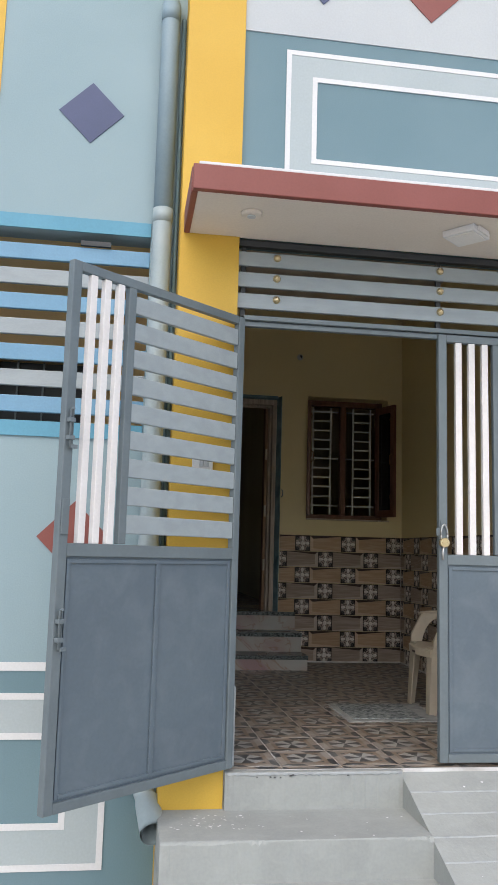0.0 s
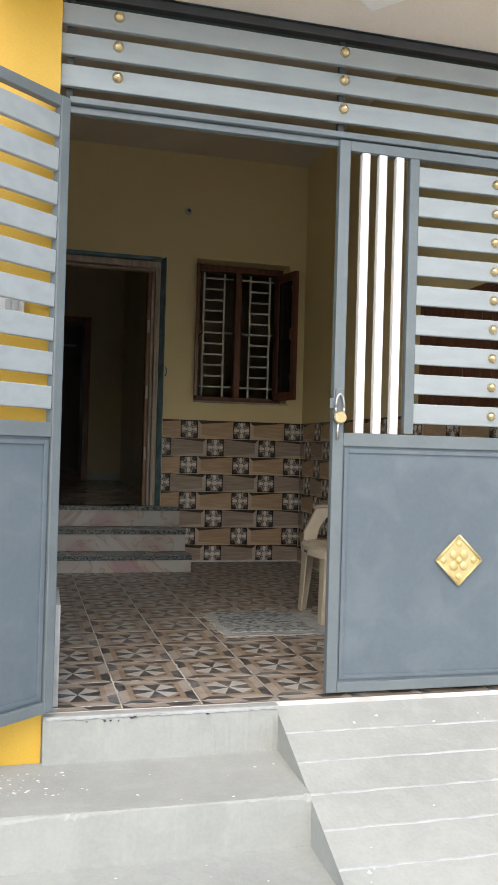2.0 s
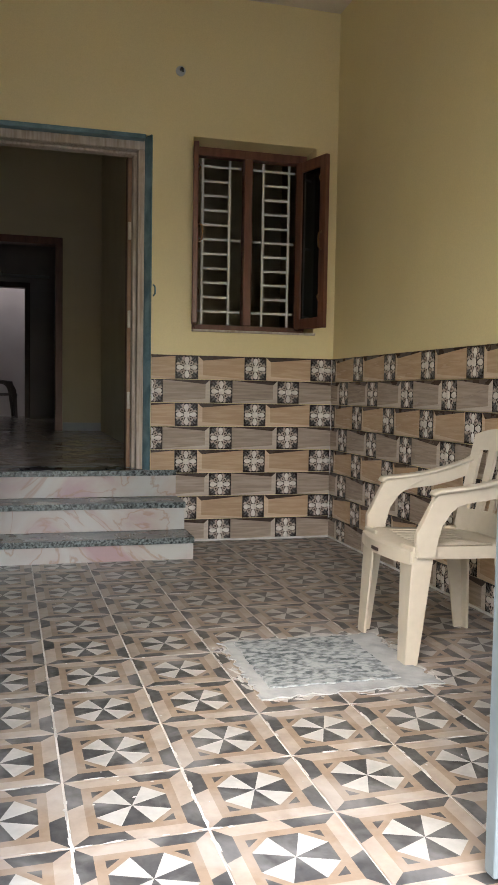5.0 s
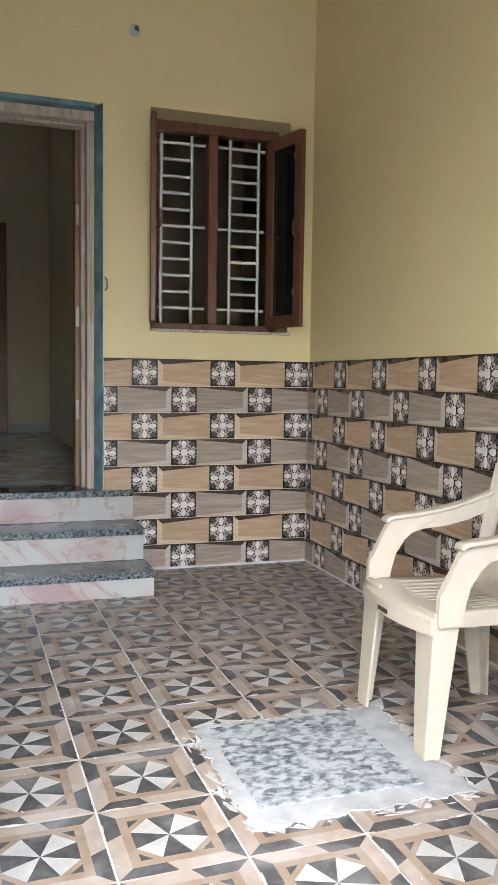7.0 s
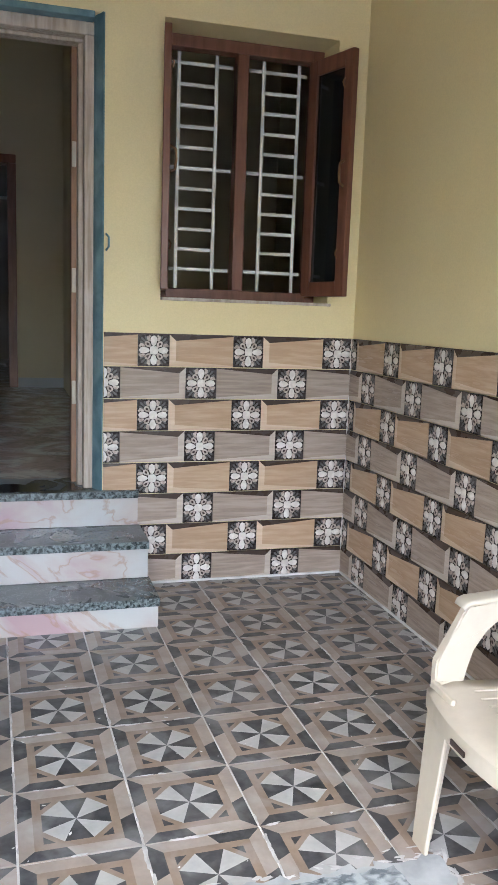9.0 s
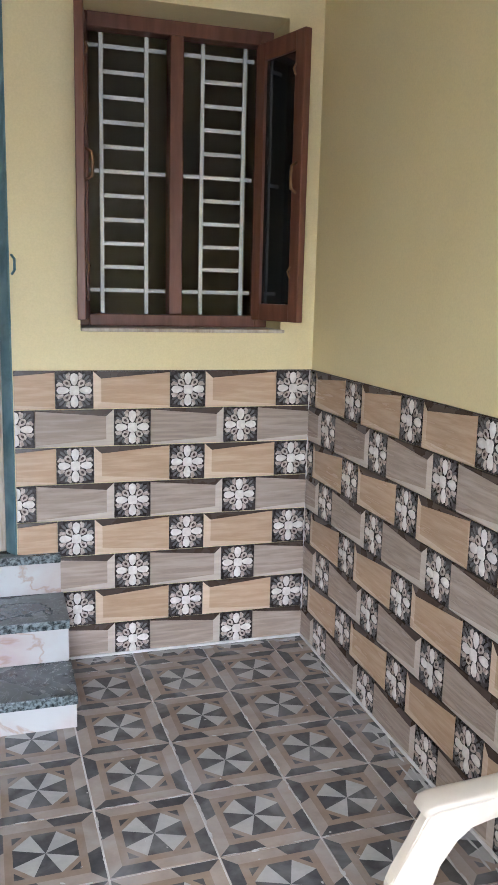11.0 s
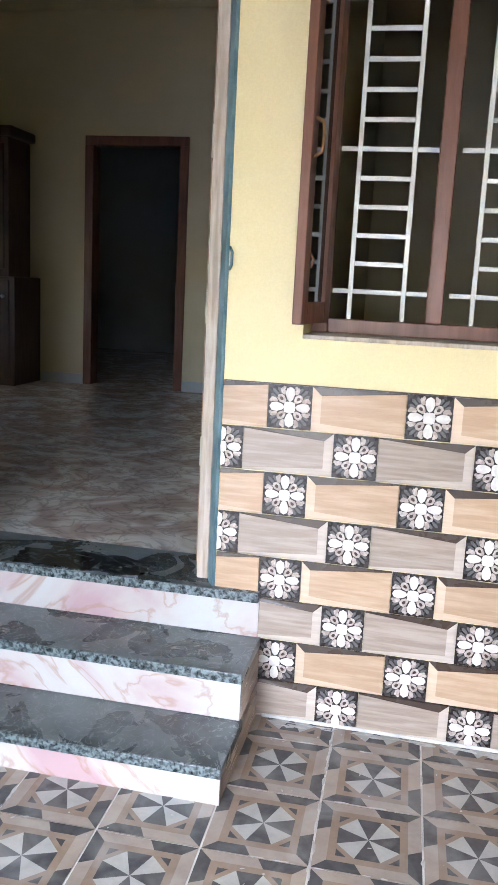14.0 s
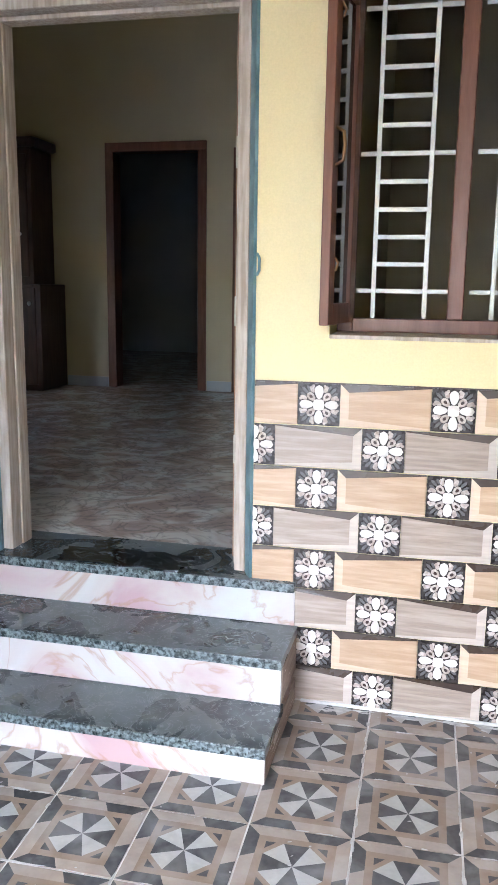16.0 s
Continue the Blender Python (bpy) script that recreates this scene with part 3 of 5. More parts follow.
flecks("paint_flecks", spots, WHITE, "white paint drops on the cement steps and ramp", "paint drops")

# ---- porch gate ----
gt = thing("gate_grille", (-1.05, GATE_Y, 2.15), "fixed grey slat grille above the gate with brass bosses", "grille")
for z0, z1 in ((2.463, 2.537), (2.352, 2.428), (2.239, 2.317)):
    part("slat", boxes((-2.135, 0.02, GATE_Y - 0.012, GATE_Y + 0.012, z0, z1), bevel=0.003), SLAT_GREY, gt)
    for x in (-1.933, -1.058, -0.19):
        part("boss", dome(bmesh.new(), (x, GATE_Y - 0.012, (z0 + z1) / 2 + 0.012), 0.02, 0.022, -1), BRASS, gt, "round brass boss")
part("top_bar", boxes((-2.135, 0.02, GATE_Y - 0.01, GATE_Y + 0.03, 2.567, 2.60), bevel=0.003), DARK_STEEL, gt)
part("lintel", boxes((-2.10, 0.02, GATE_Y - 0.022, GATE_Y + 0.022, 2.176, 2.20), bevel=0.003), FRAME_GREY, gt)
part("lintel", boxes((-2.10, 0.02, GATE_Y + 0.0, GATE_Y + 0.03, 2.148, 2.174), bevel=0.003), FRAME_GREY, gt)
for x in (-2.115, -1.07, -0.02):
    part("post", boxes((x, x + 0.025, GATE_Y + 0.014, GATE_Y + 0.034, 2.20, 2.567), bevel=0.002), DARK_STEEL, gt)


def gate_leaf(name, m, front, label):
    """One leaf of the gate: hinge at x = 0, free end at x = 1.045, seen from -y in front, with panel below and slats above."""
    ob = thing(name, None, label, "gate", "porch gate leaves", m=m)
    L, T, H0, H1 = 1.045, 0.018, 0.015, 2.17
    for x0, x1 in ((0.0, 0.042), (L - 0.045, L)):
        part("stile", boxes((x0, x1, -T, T, H0, H1), bevel=0.004), FRAME_GREY, ob)
    part("stile", boxes((0.705, 0.745, -T + 0.003, T - 0.003, 1.03, 2.13), bevel=0.003), FRAME_GREY, ob)
    for z0, z1 in ((H0, H0 + 0.04), (0.975, 1.027), (2.13, H1)):
        part("rail", boxes((0.042, L - 0.045, -T + 0.002, T - 0.002, z0, z1), bevel=0.003), FRAME_GREY, ob)
    part("panel", boxes((0.042, L - 0.045, -0.004, 0.004, H0 + 0.04, 0.975)), GATE_GREY, ob, "blue-grey sheet metal panel")
    for x0, x1, z0, z1 in ((0.05, 0.068, H0 + 0.05, 0.965), (L - 0.071, L - 0.053, H0 + 0.05, 0.965), (0.068, L - 0.071, H0 + 0.05, H0 + 0.066), (0.068, L - 0.071, 0.949, 0.965)):
        part("bead", boxes((x0, x1, -0.011, -0.004 if front else 0.011, z0, z1), bevel=0.002), GATE_GREY, ob)
    if not front:
        part("strap", boxes((0.50, 0.522, 0.0045, 0.014, H0 + 0.066, 0.949), bevel=0.002), GATE_GREY, ob)
        for k in range(7):
            part("weld", boxes((0.497, 0.525, 0.0045, 0.0148, 0.13 + 0.125 * k, 0.142 + 0.125 * k), bevel=0.003), GATE_GREY, ob)
    for k in range(9):
        z = 2.022 - 0.1187 * k
        part("slat", boxes((0.042, 0.705, -0.012, 0.012, z, z + 0.08), bevel=0.004), SLAT_GREY, ob)
        if front:
            part("boss", dome(bmesh.new(), (0.36, -0.012, z + 0.042), 0.019, 0.02, -1), BRASS, ob, "round brass boss")
    for x in (0.788, 0.861, 0.933):
        part("white_bar", boxes((x - 0.017, x + 0.017, -0.014, 0.014, 1.027, 2.13), bevel=0.003), WHITE_BAR, ob, "white upright square bar")
    if front:
        plate = part("diamond_plate", diamond(0.487, 0.527, 0.104, -0.012, -0.004), GOLD_PLATE, ob, "embossed gold diamond plate")
        bm = bmesh.new()
        for k in range(4):
            a = math.pi / 4 + k * math.pi / 2
            dome(bm, (0.487 + 0.032 * math.cos(a), -0.012, 0.527 + 0.032 * math.sin(a)), 0.02, 0.008, -1, 10)
            b = k * math.pi / 2
            dome(bm, (0.487 + 0.066 * math.cos(b), -0.012, 0.527 + 0.066 * math.sin(b)), 0.014, 0.006, -1, 8)
        dome(bm, (0.487, -0.012, 0.527), 0.015, 0.012, -1, 10)
        part("flower", bm, GOLD_PLATE, plate)
        bm = bmesh.new()
        pts = [(0.487 - 0.1, 0.527), (0.487, 0.427), (0.587, 0.527), (0.487, 0.627)]
        for (xa, za), (xb, zb) in zip(pts, pts[1:] + pts[:1]):
            tube(bm, [(xa, -0.013, za), (xb, -0.013, zb)], 0.006, 6)
        part("rim", bm, GOLD_PLATE, plate)
    part("latch_plate", boxes((L - 0.04, L - 0.006, T * (-1 if front else 1), T * (-1 if front else 1) + (-0.008 if front else 0.008), 1.06, 1.2), bevel=0.002), FRAME_GREY, ob)
    if not front:
        for z in (0.62, 1.40):
            bolt = part("bolt", tube(bmesh.new(), [(L - 0.02, 0.032, z), (L - 0.02, 0.032, z + 0.15), (L - 0.02, 0.045, z + 0.155)], 0.007, 8), FRAME_GREY, ob)
            for dz in (0.03, 0.10):
                part("keeper", boxes((L - 0.034, L - 0.006, T, 0.042, z + dz, z + dz + 0.018), bevel=0.002), FRAME_GREY, bolt)
            part("handle", boxes((L - 0.05, L - 0.02, 0.034, 0.042, z - 0.004, z + 0.012), bevel=0.002), FRAME_GREY, bolt)
    for z in (0.3, 1.1, 1.9):
        part("hinge", tube(bmesh.new(), [(-0.008, -0.006, z - 0.04), (-0.008, -0.006, z + 0.04)], 0.009, 10), FRAME_GREY, ob)
    return ob


gate_leaf("gate_leaf", Matrix.Translation((-0.024, GATE_Y, 0)) @ Matrix.Diagonal((-1, 1, 1, 1)), True, "closed grey metal gate leaf with gold diamond plate and slats")
ang = math.atan2(-0.675, -0.795)
gate_leaf("gate_leaf", Matrix.Translation((-2.108, -3.787, 0)) @ Matrix.Rotation(ang, 4, "Z"), False, "open grey metal gate leaf standing out over the steps")

lk = thing("padlock", (-1.055, GATE_Y - 0.04, 1.07), "brass padlock hanging from a bright steel hasp", "padlock")
bm = bmesh.new()
loft(bm, [[(-1.05 + 0.026 * math.cos(a) * r, y, 1.085 + 0.024 * math.sin(a) * r) for a in [2 * math.pi * k / 14 for k in range(14)]] for y, r in ((-3.785, 0.85), (-3.781, 1.0), (-3.765, 1.0), (-3.761, 0.85))])
part("body", bm, BRASS, lk)
bm = bmesh.new()
tube(bm, [(-1.05 + 0.017 * math.cos(a), -3.773, 1.125 + 0.05 * math.sin(a)) for a in [math.pi * k / 10 for k in range(11)]] , 0.005, 8)
tube(bm, [(-1.067, -3.773, 1.125), (-1.067, -3.773, 1.10)], 0.005, 8)
tube(bm, [(-1.033, -3.773, 1.125), (-1.033, -3.773, 1.10)], 0.005, 8)
part("shackle", bm, STEEL, lk)
part("hasp", boxes((-1.085, -1.045, -3.758, -3.752, 1.12, 1.16), bevel=0.002), FRAME_GREY, lk)
bm = bmesh.new()
tube(bm, [(-1.058, -3.782, 1.065), (-1.062, -3.783, 1.03), (-1.06, -3.78, 1.0)], 0.006, 6)
part("keys", bm, STEEL, lk)

# ---- canopy lamp, ceiling rose, switch, pipe ----
ml = Matrix.Translation((-1.05, -4.07, 2.602)) @ Matrix.Rotation(radians(-50), 4, "Z")
lamp = thing("ceiling_lamp", None, "white square surface lamp under the canopy, unlit", "lamp", m=ml)
part("housing", boxes((-0.085, 0.085, -0.085, 0.085, -0.034, 0.0), bevel=0.006), WHITE, lamp)
part("diffuser", boxes((-0.072, 0.072, -0.072, 0.072, -0.038, -0.034), bevel=0.002), DIFFUSER, lamp)
part("terminal", boxes((0.085, 0.097, -0.05, 0.05, -0.03, -0.004), bevel=0.002), WHITE, lamp)
rose = thing("ceiling_rose", (-2.12, -4.08, 2.6), "small round white junction cover under the canopy", "ceiling rose")
part("cover", tube(bmesh.new(), [(-2.12, -4.08, 2.602), (-2.12, -4.08, 2.59), (-2.12, -4.08, 2.584)], [0.05, 0.05, 0.04], 20), CREAM, rose)
part("cap", tube(bmesh.new(), [(-2.12, -4.08, 2.584), (-2.12, -4.08, 2.578)], 0.02, 14), PALE_WALL, rose)
swb = thing("switch_box", (-2.27, -3.77, 1.43), "white switch box on the yellow pillar", "switch box")
part("box", boxes((-2.335, -2.235, -3.79, -3.77, 1.395, 1.47), bevel=0.004), WHITE, swb)
part("switch", boxes((-2.30, -2.28, -3.795, -3.79, 1.415, 1.45), bevel=0.002), PALE_WALL, swb)
part("switch", boxes((-2.275, -2.255, -3.795, -3.79, 1.415, 1.45), bevel=0.002), PALE_WALL, swb)

pp = thing("rain_pipe", (-2.525, -3.61, GROUND_Z), "grey plastic rain pipe down the house corner", "pipe")
part("upper_pipe", tube(bmesh.new(), [(-2.525, -3.615, 2.74), (-2.525, -3.615, 3.90), (-2.525, -3.60, 3.95), (-2.525, -3.55, 3.97)], 0.05, 18), PVC_BLUE, pp, "pipe painted blue-grey")
part("coupling", tube(bmesh.new(), [(-2.525, -3.615, 3.84), (-2.525, -3.615, 3.93)], 0.0525, 18), PVC_BLUE, pp)
part("coupling", tube(bmesh.new(), [(-2.525, -3.62, 2.70), (-2.525, -3.62, 2.775)], 0.0525, 18), PVC, pp)
part("lower_pipe", tube(bmesh.new(), [(-2.525, -3.62, 2.70), (-2.525, -3.62, -0.02), (-2.516, -3.625, -0.08), (-2.497, -3.64, -0.13), (-2.480, -3.67, -0.163), (-2.474, -3.72, -0.182)], 0.05, 18, closed=False), PVC, pp)
bm = bmesh.new()
tube(bm, [(-2.478, -3.68, -0.165), (-2.456, -3.90, -0.234)], 0.059, 18, closed=False)
tube(bm, [(-2.478, -3.68, -0.165), (-2.456, -3.90, -0.234)], 0.050, 18, closed=False)
part("outlet", bm, PVC, pp)
part("cable", tube(bmesh.new(), [(-2.452, -3.565, 0.2), (-2.452, -3.565, 2.6), (-2.45, -3.565, 3.9)], 0.012, 8), STEEL_BLUE, pp)

# ---- entrance steps ----
S_R = -1.02
es = thing("entrance_steps", (-1.6, -0.3, 0), "three steps with dark granite treads and pink-white marble risers", "steps", kind="structure")
part("riser", boxes((LEFT_X, S_R, -0.545, -0.53, 0.0, 0.093)), MARBLE, es, "pink-white veined marble riser")
part("riser", boxes((LEFT_X, S_R - 0.004, -0.285, -0.27, 0.128, 0.262)), MARBLE, es, "pink-white veined marble riser")
part("riser", boxes((LEFT_X, S_R - 0.01, -0.012, 0.003, 0.296, 0.430)), MARBLE, es, "pink-white veined marble riser")
for y0, y1, z, x1 in ((-0.560, -0.27, 0.126, S_R + 0.004), (-0.300, 0.003, 0.294, S_R), (-0.034, 0.304, 0.462, S_R - 0.01)):
    if y1 > 0.1:
        bm = boxes((LEFT_X, x1, y0 + 0.006, 0.0035, z - 0.032, z), (D_L, D_R, 0.0035, y1, z - 0.032, z))
    else:
        bm = boxes((LEFT_X, x1, y0 + 0.006, y1, z - 0.032, z))
    tr = part("tread", bm, GRANITE, es, "dark green granite tread with dusty patches")
    part("nosing", boxes((LEFT_X, x1, y0, y0 + 0.006, z - 0.034, z - 0.001), bevel=0.002), GRANITE_EDGE, tr)
part("side_panel", boxes((S_R - 0.012, S_R - 0.001, -0.529, -0.0, 0.0, 0.094), (S_R - 0.012, S_R - 0.001, -0.269, -0.0, 0.128, 0.262)), W_GREY, es, "brown stone side facing")
part("step_core", boxes((LEFT_X, S_R - 0.012, -0.53, -0.0, 0.0, 0.094), (LEFT_X, S_R - 0.012, -0.27, -0.0, 0.126, 0.262), (LEFT_X, S_R - 0.012, -0.0, 0.003, 0.296, 0.43)), CONCRETE, es)
bm = bmesh.new()
rng = random.Random(4)
ring = []
for k in range(40):
    a = 2 * math.pi * k / 40
    sx, sy = math.cos(a), math.sin(a)
    q = max(abs(sx), abs(sy))
    ring.append((-1.715 + 0.255 * sx / q * (1 + rng.uniform(-0.07, 0.07)), 0.068 + 0.088 * sy / q * (1 + rng.uniform(-0.2, 0.2))))
loft(bm, [[(x, y, 0.4625) for x, y in ring], [(x, y, 0.4665) for x, y in ring]])
solid("doorway_stone", bm, WET_GRANITE, "ragged black polished stone patch on the door sill", "sill stone")

# ---- main door ----
dr = thing("door_1", (-1.72, 0.1, HALL_Z), "weathered pale wooden door frame with a teal painted edge", "door", kind="structure")
part("jamb", boxes((-1.275, -1.234, 0.05, 0.125, HALL_Z, 2.445), bevel=0.005), OLD_WOOD, dr)
part("jamb", boxes((-1.297, -1.234, 0.126, 0.20, HALL_Z, 2.432), bevel=0.005), OLD_WOOD, dr)
part("jamb", boxes((-2.224, -2.182, 0.05, 0.125, HALL_Z, 2.445), bevel=0.005), OLD_WOOD, dr)
part("jamb", boxes((-2.224, -2.178, 0.126, 0.20, HALL_Z, 2.432), bevel=0.005), OLD_WOOD, dr)
part("head", boxes((-2.224, -1.234, 0.05, 0.125, 2.446, 2.499), bevel=0.005), OLD_WOOD, dr)
part("head", boxes((-2.224, -1.234, 0.126, 0.20, 2.433, 2.499), bevel=0.005), OLD_WOOD, dr)


def splayed(inner_x, outer_x):
    """An upright painted strip whose face slants from the wall back to the frame."""
    s = 1 if outer_x > inner_x else -1
    prof = [(outer_x, -0.003), (outer_x - s * 0.008, -0.009), (outer_x - s * 0.03, 0.03), (inner_x, 0.055), (inner_x, 0.07), (outer_x, 0.07)]
    return loft(bmesh.new(), [[(x, y, z) for x, y in prof] for z in (HALL_Z - 0.004, 2.528)])


part("teal_edge", splayed(-1.234, -1.194), TEAL, dr, "teal painted frame edge")
part("teal_edge", splayed(-2.224, -2.249), TEAL, dr, "teal painted frame edge")
part("teal_edge", boxes((-2.222, -1.236, -0.008, 0.06, 2.499, 2.528), bevel=0.005), TEAL, dr, "teal painted frame edge")
inner = part("rebate", boxes((-1.320, -1.292, 0.202, 0.31, HALL_Z, 2.45), bevel=0.003), STOP_WOOD, dr, "brown inner door stop")
for z in (0.84, 1.36, 1.92):
    part("hinge", boxes((-1.318, -1.299, 0.188, 0.202, z, z + 0.11), bevel=0.003), BEIGE_PLASTIC, inner)
bm = bmesh.new()
tube(bm, [(-1.186, -0.022, 1.545), (-1.176, -0.035, 1.56), (-1.176, -0.035, 1.60), (-1.186, -0.022, 1.615)], 0.005, 8)
part("latch_ring", bm, TEAL, dr)
md = Matrix.Translation((-2.226, -0.03, HALL_Z + 0.006)) @ Matrix.Rotation(radians(-84.1), 4, "Z")
leaf = thing("door_leaf", None, "dark teal-edged wooden entrance door standing wide open", "door", m=md)
part("slab", boxes((0.0, 0.85, -0.02, 0.016, 0.0, 2.09), bevel=0.004), TEAL, leaf)
for z0, z1 in ((0.15, 0.62), (0.78, 1.25), (1.40, 1.95)):
    part("panel", boxes((0.12, 0.73, -0.034, -0.02, z0, z1), bevel=0.006), DARK_WOOD, leaf)
strip = part("carved_strip", boxes((0.735, 0.84, -0.028, -0.02, 0.95, 2.02), bevel=0.004), BRONZE, leaf, "carved strip along the free edge")
for k in range(12):
    part("carving", dome(bmesh.new(), (0.787, -0.028, 1.0 + 0.085 * k), 0.034, 0.012, -1, 10), BRONZE, strip)
for s in (-1, 1):
    pull = bmesh.new()
    tube(pull, [(0.842, s * 0.048 + 0.021 * math.cos(2 * math.pi * k / 16), 1.062 + 0.026 * math.sin(2 * math.pi * k / 16)) for k in range(17)], 0.007, 8)
    tube(pull, [(0.842, s * 0.014, 1.062), (0.842, s * 0.03, 1.062)], 0.008, 8)
    part("pull_ring", pull, STEEL, leaf, "bright steel pull ring")
part("bolt", tube(bmesh.new(), [(0.80, 0.03, 1.16), (0.80, 0.03, 1.30)], 0.007, 8), STEEL, leaf)

# ---- window ----
wd = thing("window_1", (-0.53, 0.08, W_B), "brown wooden window with white grille and open shutters", "window", kind="structure")
FY0, FY1 = 0.19, 0.262
part("jamb", boxes((W_L, W_L + 0.055, FY0, FY1, W_B + 0.012, W_T), bevel=0.004), BROWN_WOOD, wd)
part("jamb", boxes((W_R - 0.055, W_R, FY0, FY1, W_B + 0.012, W_T), bevel=0.004), BROWN_WOOD, wd)
part("head", boxes((W_L + 0.055, W_R - 0.055, FY0, FY1, W_T - 0.055, W_T), bevel=0.004), BROWN_WOOD, wd)
part("bottom_rail", boxes((W_L + 0.055, W_R - 0.055, FY0, FY1, W_B + 0.012, W_B + 0.06), bevel=0.004), BROWN_WOOD, wd)
part("mullion", boxes((-0.556, -0.50, FY0 - 0.004, FY1, W_B + 0.06, W_T - 0.055), bevel=0.006), BROWN_WOOD, wd)
part("sill", boxes((W_L + 0.002, W_R + 0.01, -0.022, FY1, W_B - 0.002, W_B + 0.012), bevel=0.003), OLD_WOOD, wd, "pale worn sill edge")
for xa, xb, s0, s1 in ((-0.819, -0.636, -0.882, -0.556), (-0.402, -0.222, -0.482, -0.18)):
    for x in (xa, xb):
        part("grille_bar", boxes((x - 0.008, x + 0.008, 0.272, 0.278, W_B + 0.04, W_T - 0.04), bevel=0.0015), GRILLE_WHITE, wd)
    for k in range(11):
        z = 1.496 + 0.0951 * k
        wide = k % 5 == 0
        part("grille_rung", boxes((s0 if wide else xa, s1 if wide else xb, 0.278, 0.284, z - 0.008, z + 0.008), bevel=0.0015), GRILLE_WHITE, wd)


def shutter(hx, hy, ex, ey, flip):
    """A glazed casement swung out on its hinge, towards the point ex, ey."""
    a = math.atan2(ey - hy, ex - hx)
    m = Matrix.Translation((hx, hy, W_B + 0.045)) @ Matrix.Rotation(a, 4, "Z")
    ob = thing("window_shutter", None, "open brown casement with dark glass beside the window", "shutter", "window shutters", m=m)
    Lw, Hh = math.hypot(ex - hx, ey - hy), 1.10
    part("stile", boxes((0, 0.055, -0.016, 0.016, 0, Hh), bevel=0.004), BROWN_WOOD, ob)
    part("stile", boxes((Lw - 0.06, Lw, -0.016, 0.016, 0, Hh), bevel=0.004), BROWN_WOOD, ob)
    part("rail", boxes((0.055, Lw - 0.06, -0.015, 0.015, 0, 0.07), bevel=0.004), BROWN_WOOD, ob)
    part("rail", boxes((0.055, Lw - 0.06, -0.015, 0.015, Hh - 0.07, Hh), bevel=0.004), BROWN_WOOD, ob)
    part("pane", boxes((0.055, Lw - 0.06, -0.002, 0.002, 0.07, Hh - 0.07)), DARK_GLASS, ob, "dark reflecting glass pane")
    s = -1 if flip else 1
    bm = bmesh.new()
    tube(bm, [(Lw - 0.03, s * 0.014, 0.50), (Lw - 0.03, s * 0.04, 0.515), (Lw - 0.03, s * 0.044, 0.56), (Lw - 0.03, s * 0.04, 0.60), (Lw - 0.03, s * 0.014, 0.615)], 0.006, 8)
    part("handle", bm, BRONZE, ob)
    for z in (0.22, 0.98):
        bm = bmesh.new()
        tube(bm, [(Lw - 0.05, s * 0.016, z), (Lw - 0.052, s * 0.028, z - 0.02), (Lw - 0.045, s * 0.022, z - 0.045)], 0.004, 6)
        part("hook", bm, BRONZE, ob)
    return ob


DARK_GLASS = mat("dark_glass", (0.012, 0.014, 0.014), (0.016, 0.018, 0.018), scale=2, rough=0.06, bump=0.0, rvar=0.02)
shutter(-0.895, 0.19, -0.943, -0.115, False)
shutter(-0.186, 0.18, -0.090, -0.12, True)

hk = thing("wall_hook", (-1.025, 0.0, 2.93), "small wire hook in a round hole of the wall", "hook")
part("plate", tube(bmesh.new(), [(-1.025, 0.004, 2.93), (-1.025, -0.005, 2.93)], 0.03, 16), PALE_WALL, hk)
bm = bmesh.new()
tube(bm, [(-1.025, -0.004, 2.935), (-1.025, -0.03, 2.94), (-1.02, -0.045, 2.93), (-1.018, -0.04, 2.912)], 0.006, 8)
part("wire", bm, DARK_STEEL, hk)

# closed window on the side wall
cw = thing("window_2", (0.0, -2.75, 1.19), "closed dark reddish-brown plank shutters on the side wall", "window", kind="structure")
part("frame", boxes((-0.012, WALL_X + 0.006, -3.22, -2.315, 1.20, 1.225), (-0.012, WALL_X + 0.006, -3.22, -2.315, 1.80, 1.825), (-0.012, WALL_X + 0.006, -3.22, -3.195, 1.225, 1.80), (-0.012, WALL_X + 0.006, -2.34, -2.315, 1.225, 1.80)), BROWN_WOOD, cw)
for k in range(9):
    y = -3.195 + 0.095 * k
    part("plank", boxes((-0.004, WALL_X + 0.006, y + 0.002, y + 0.093, 1.225, 1.80), bevel=0.003), BROWN_WOOD, cw)

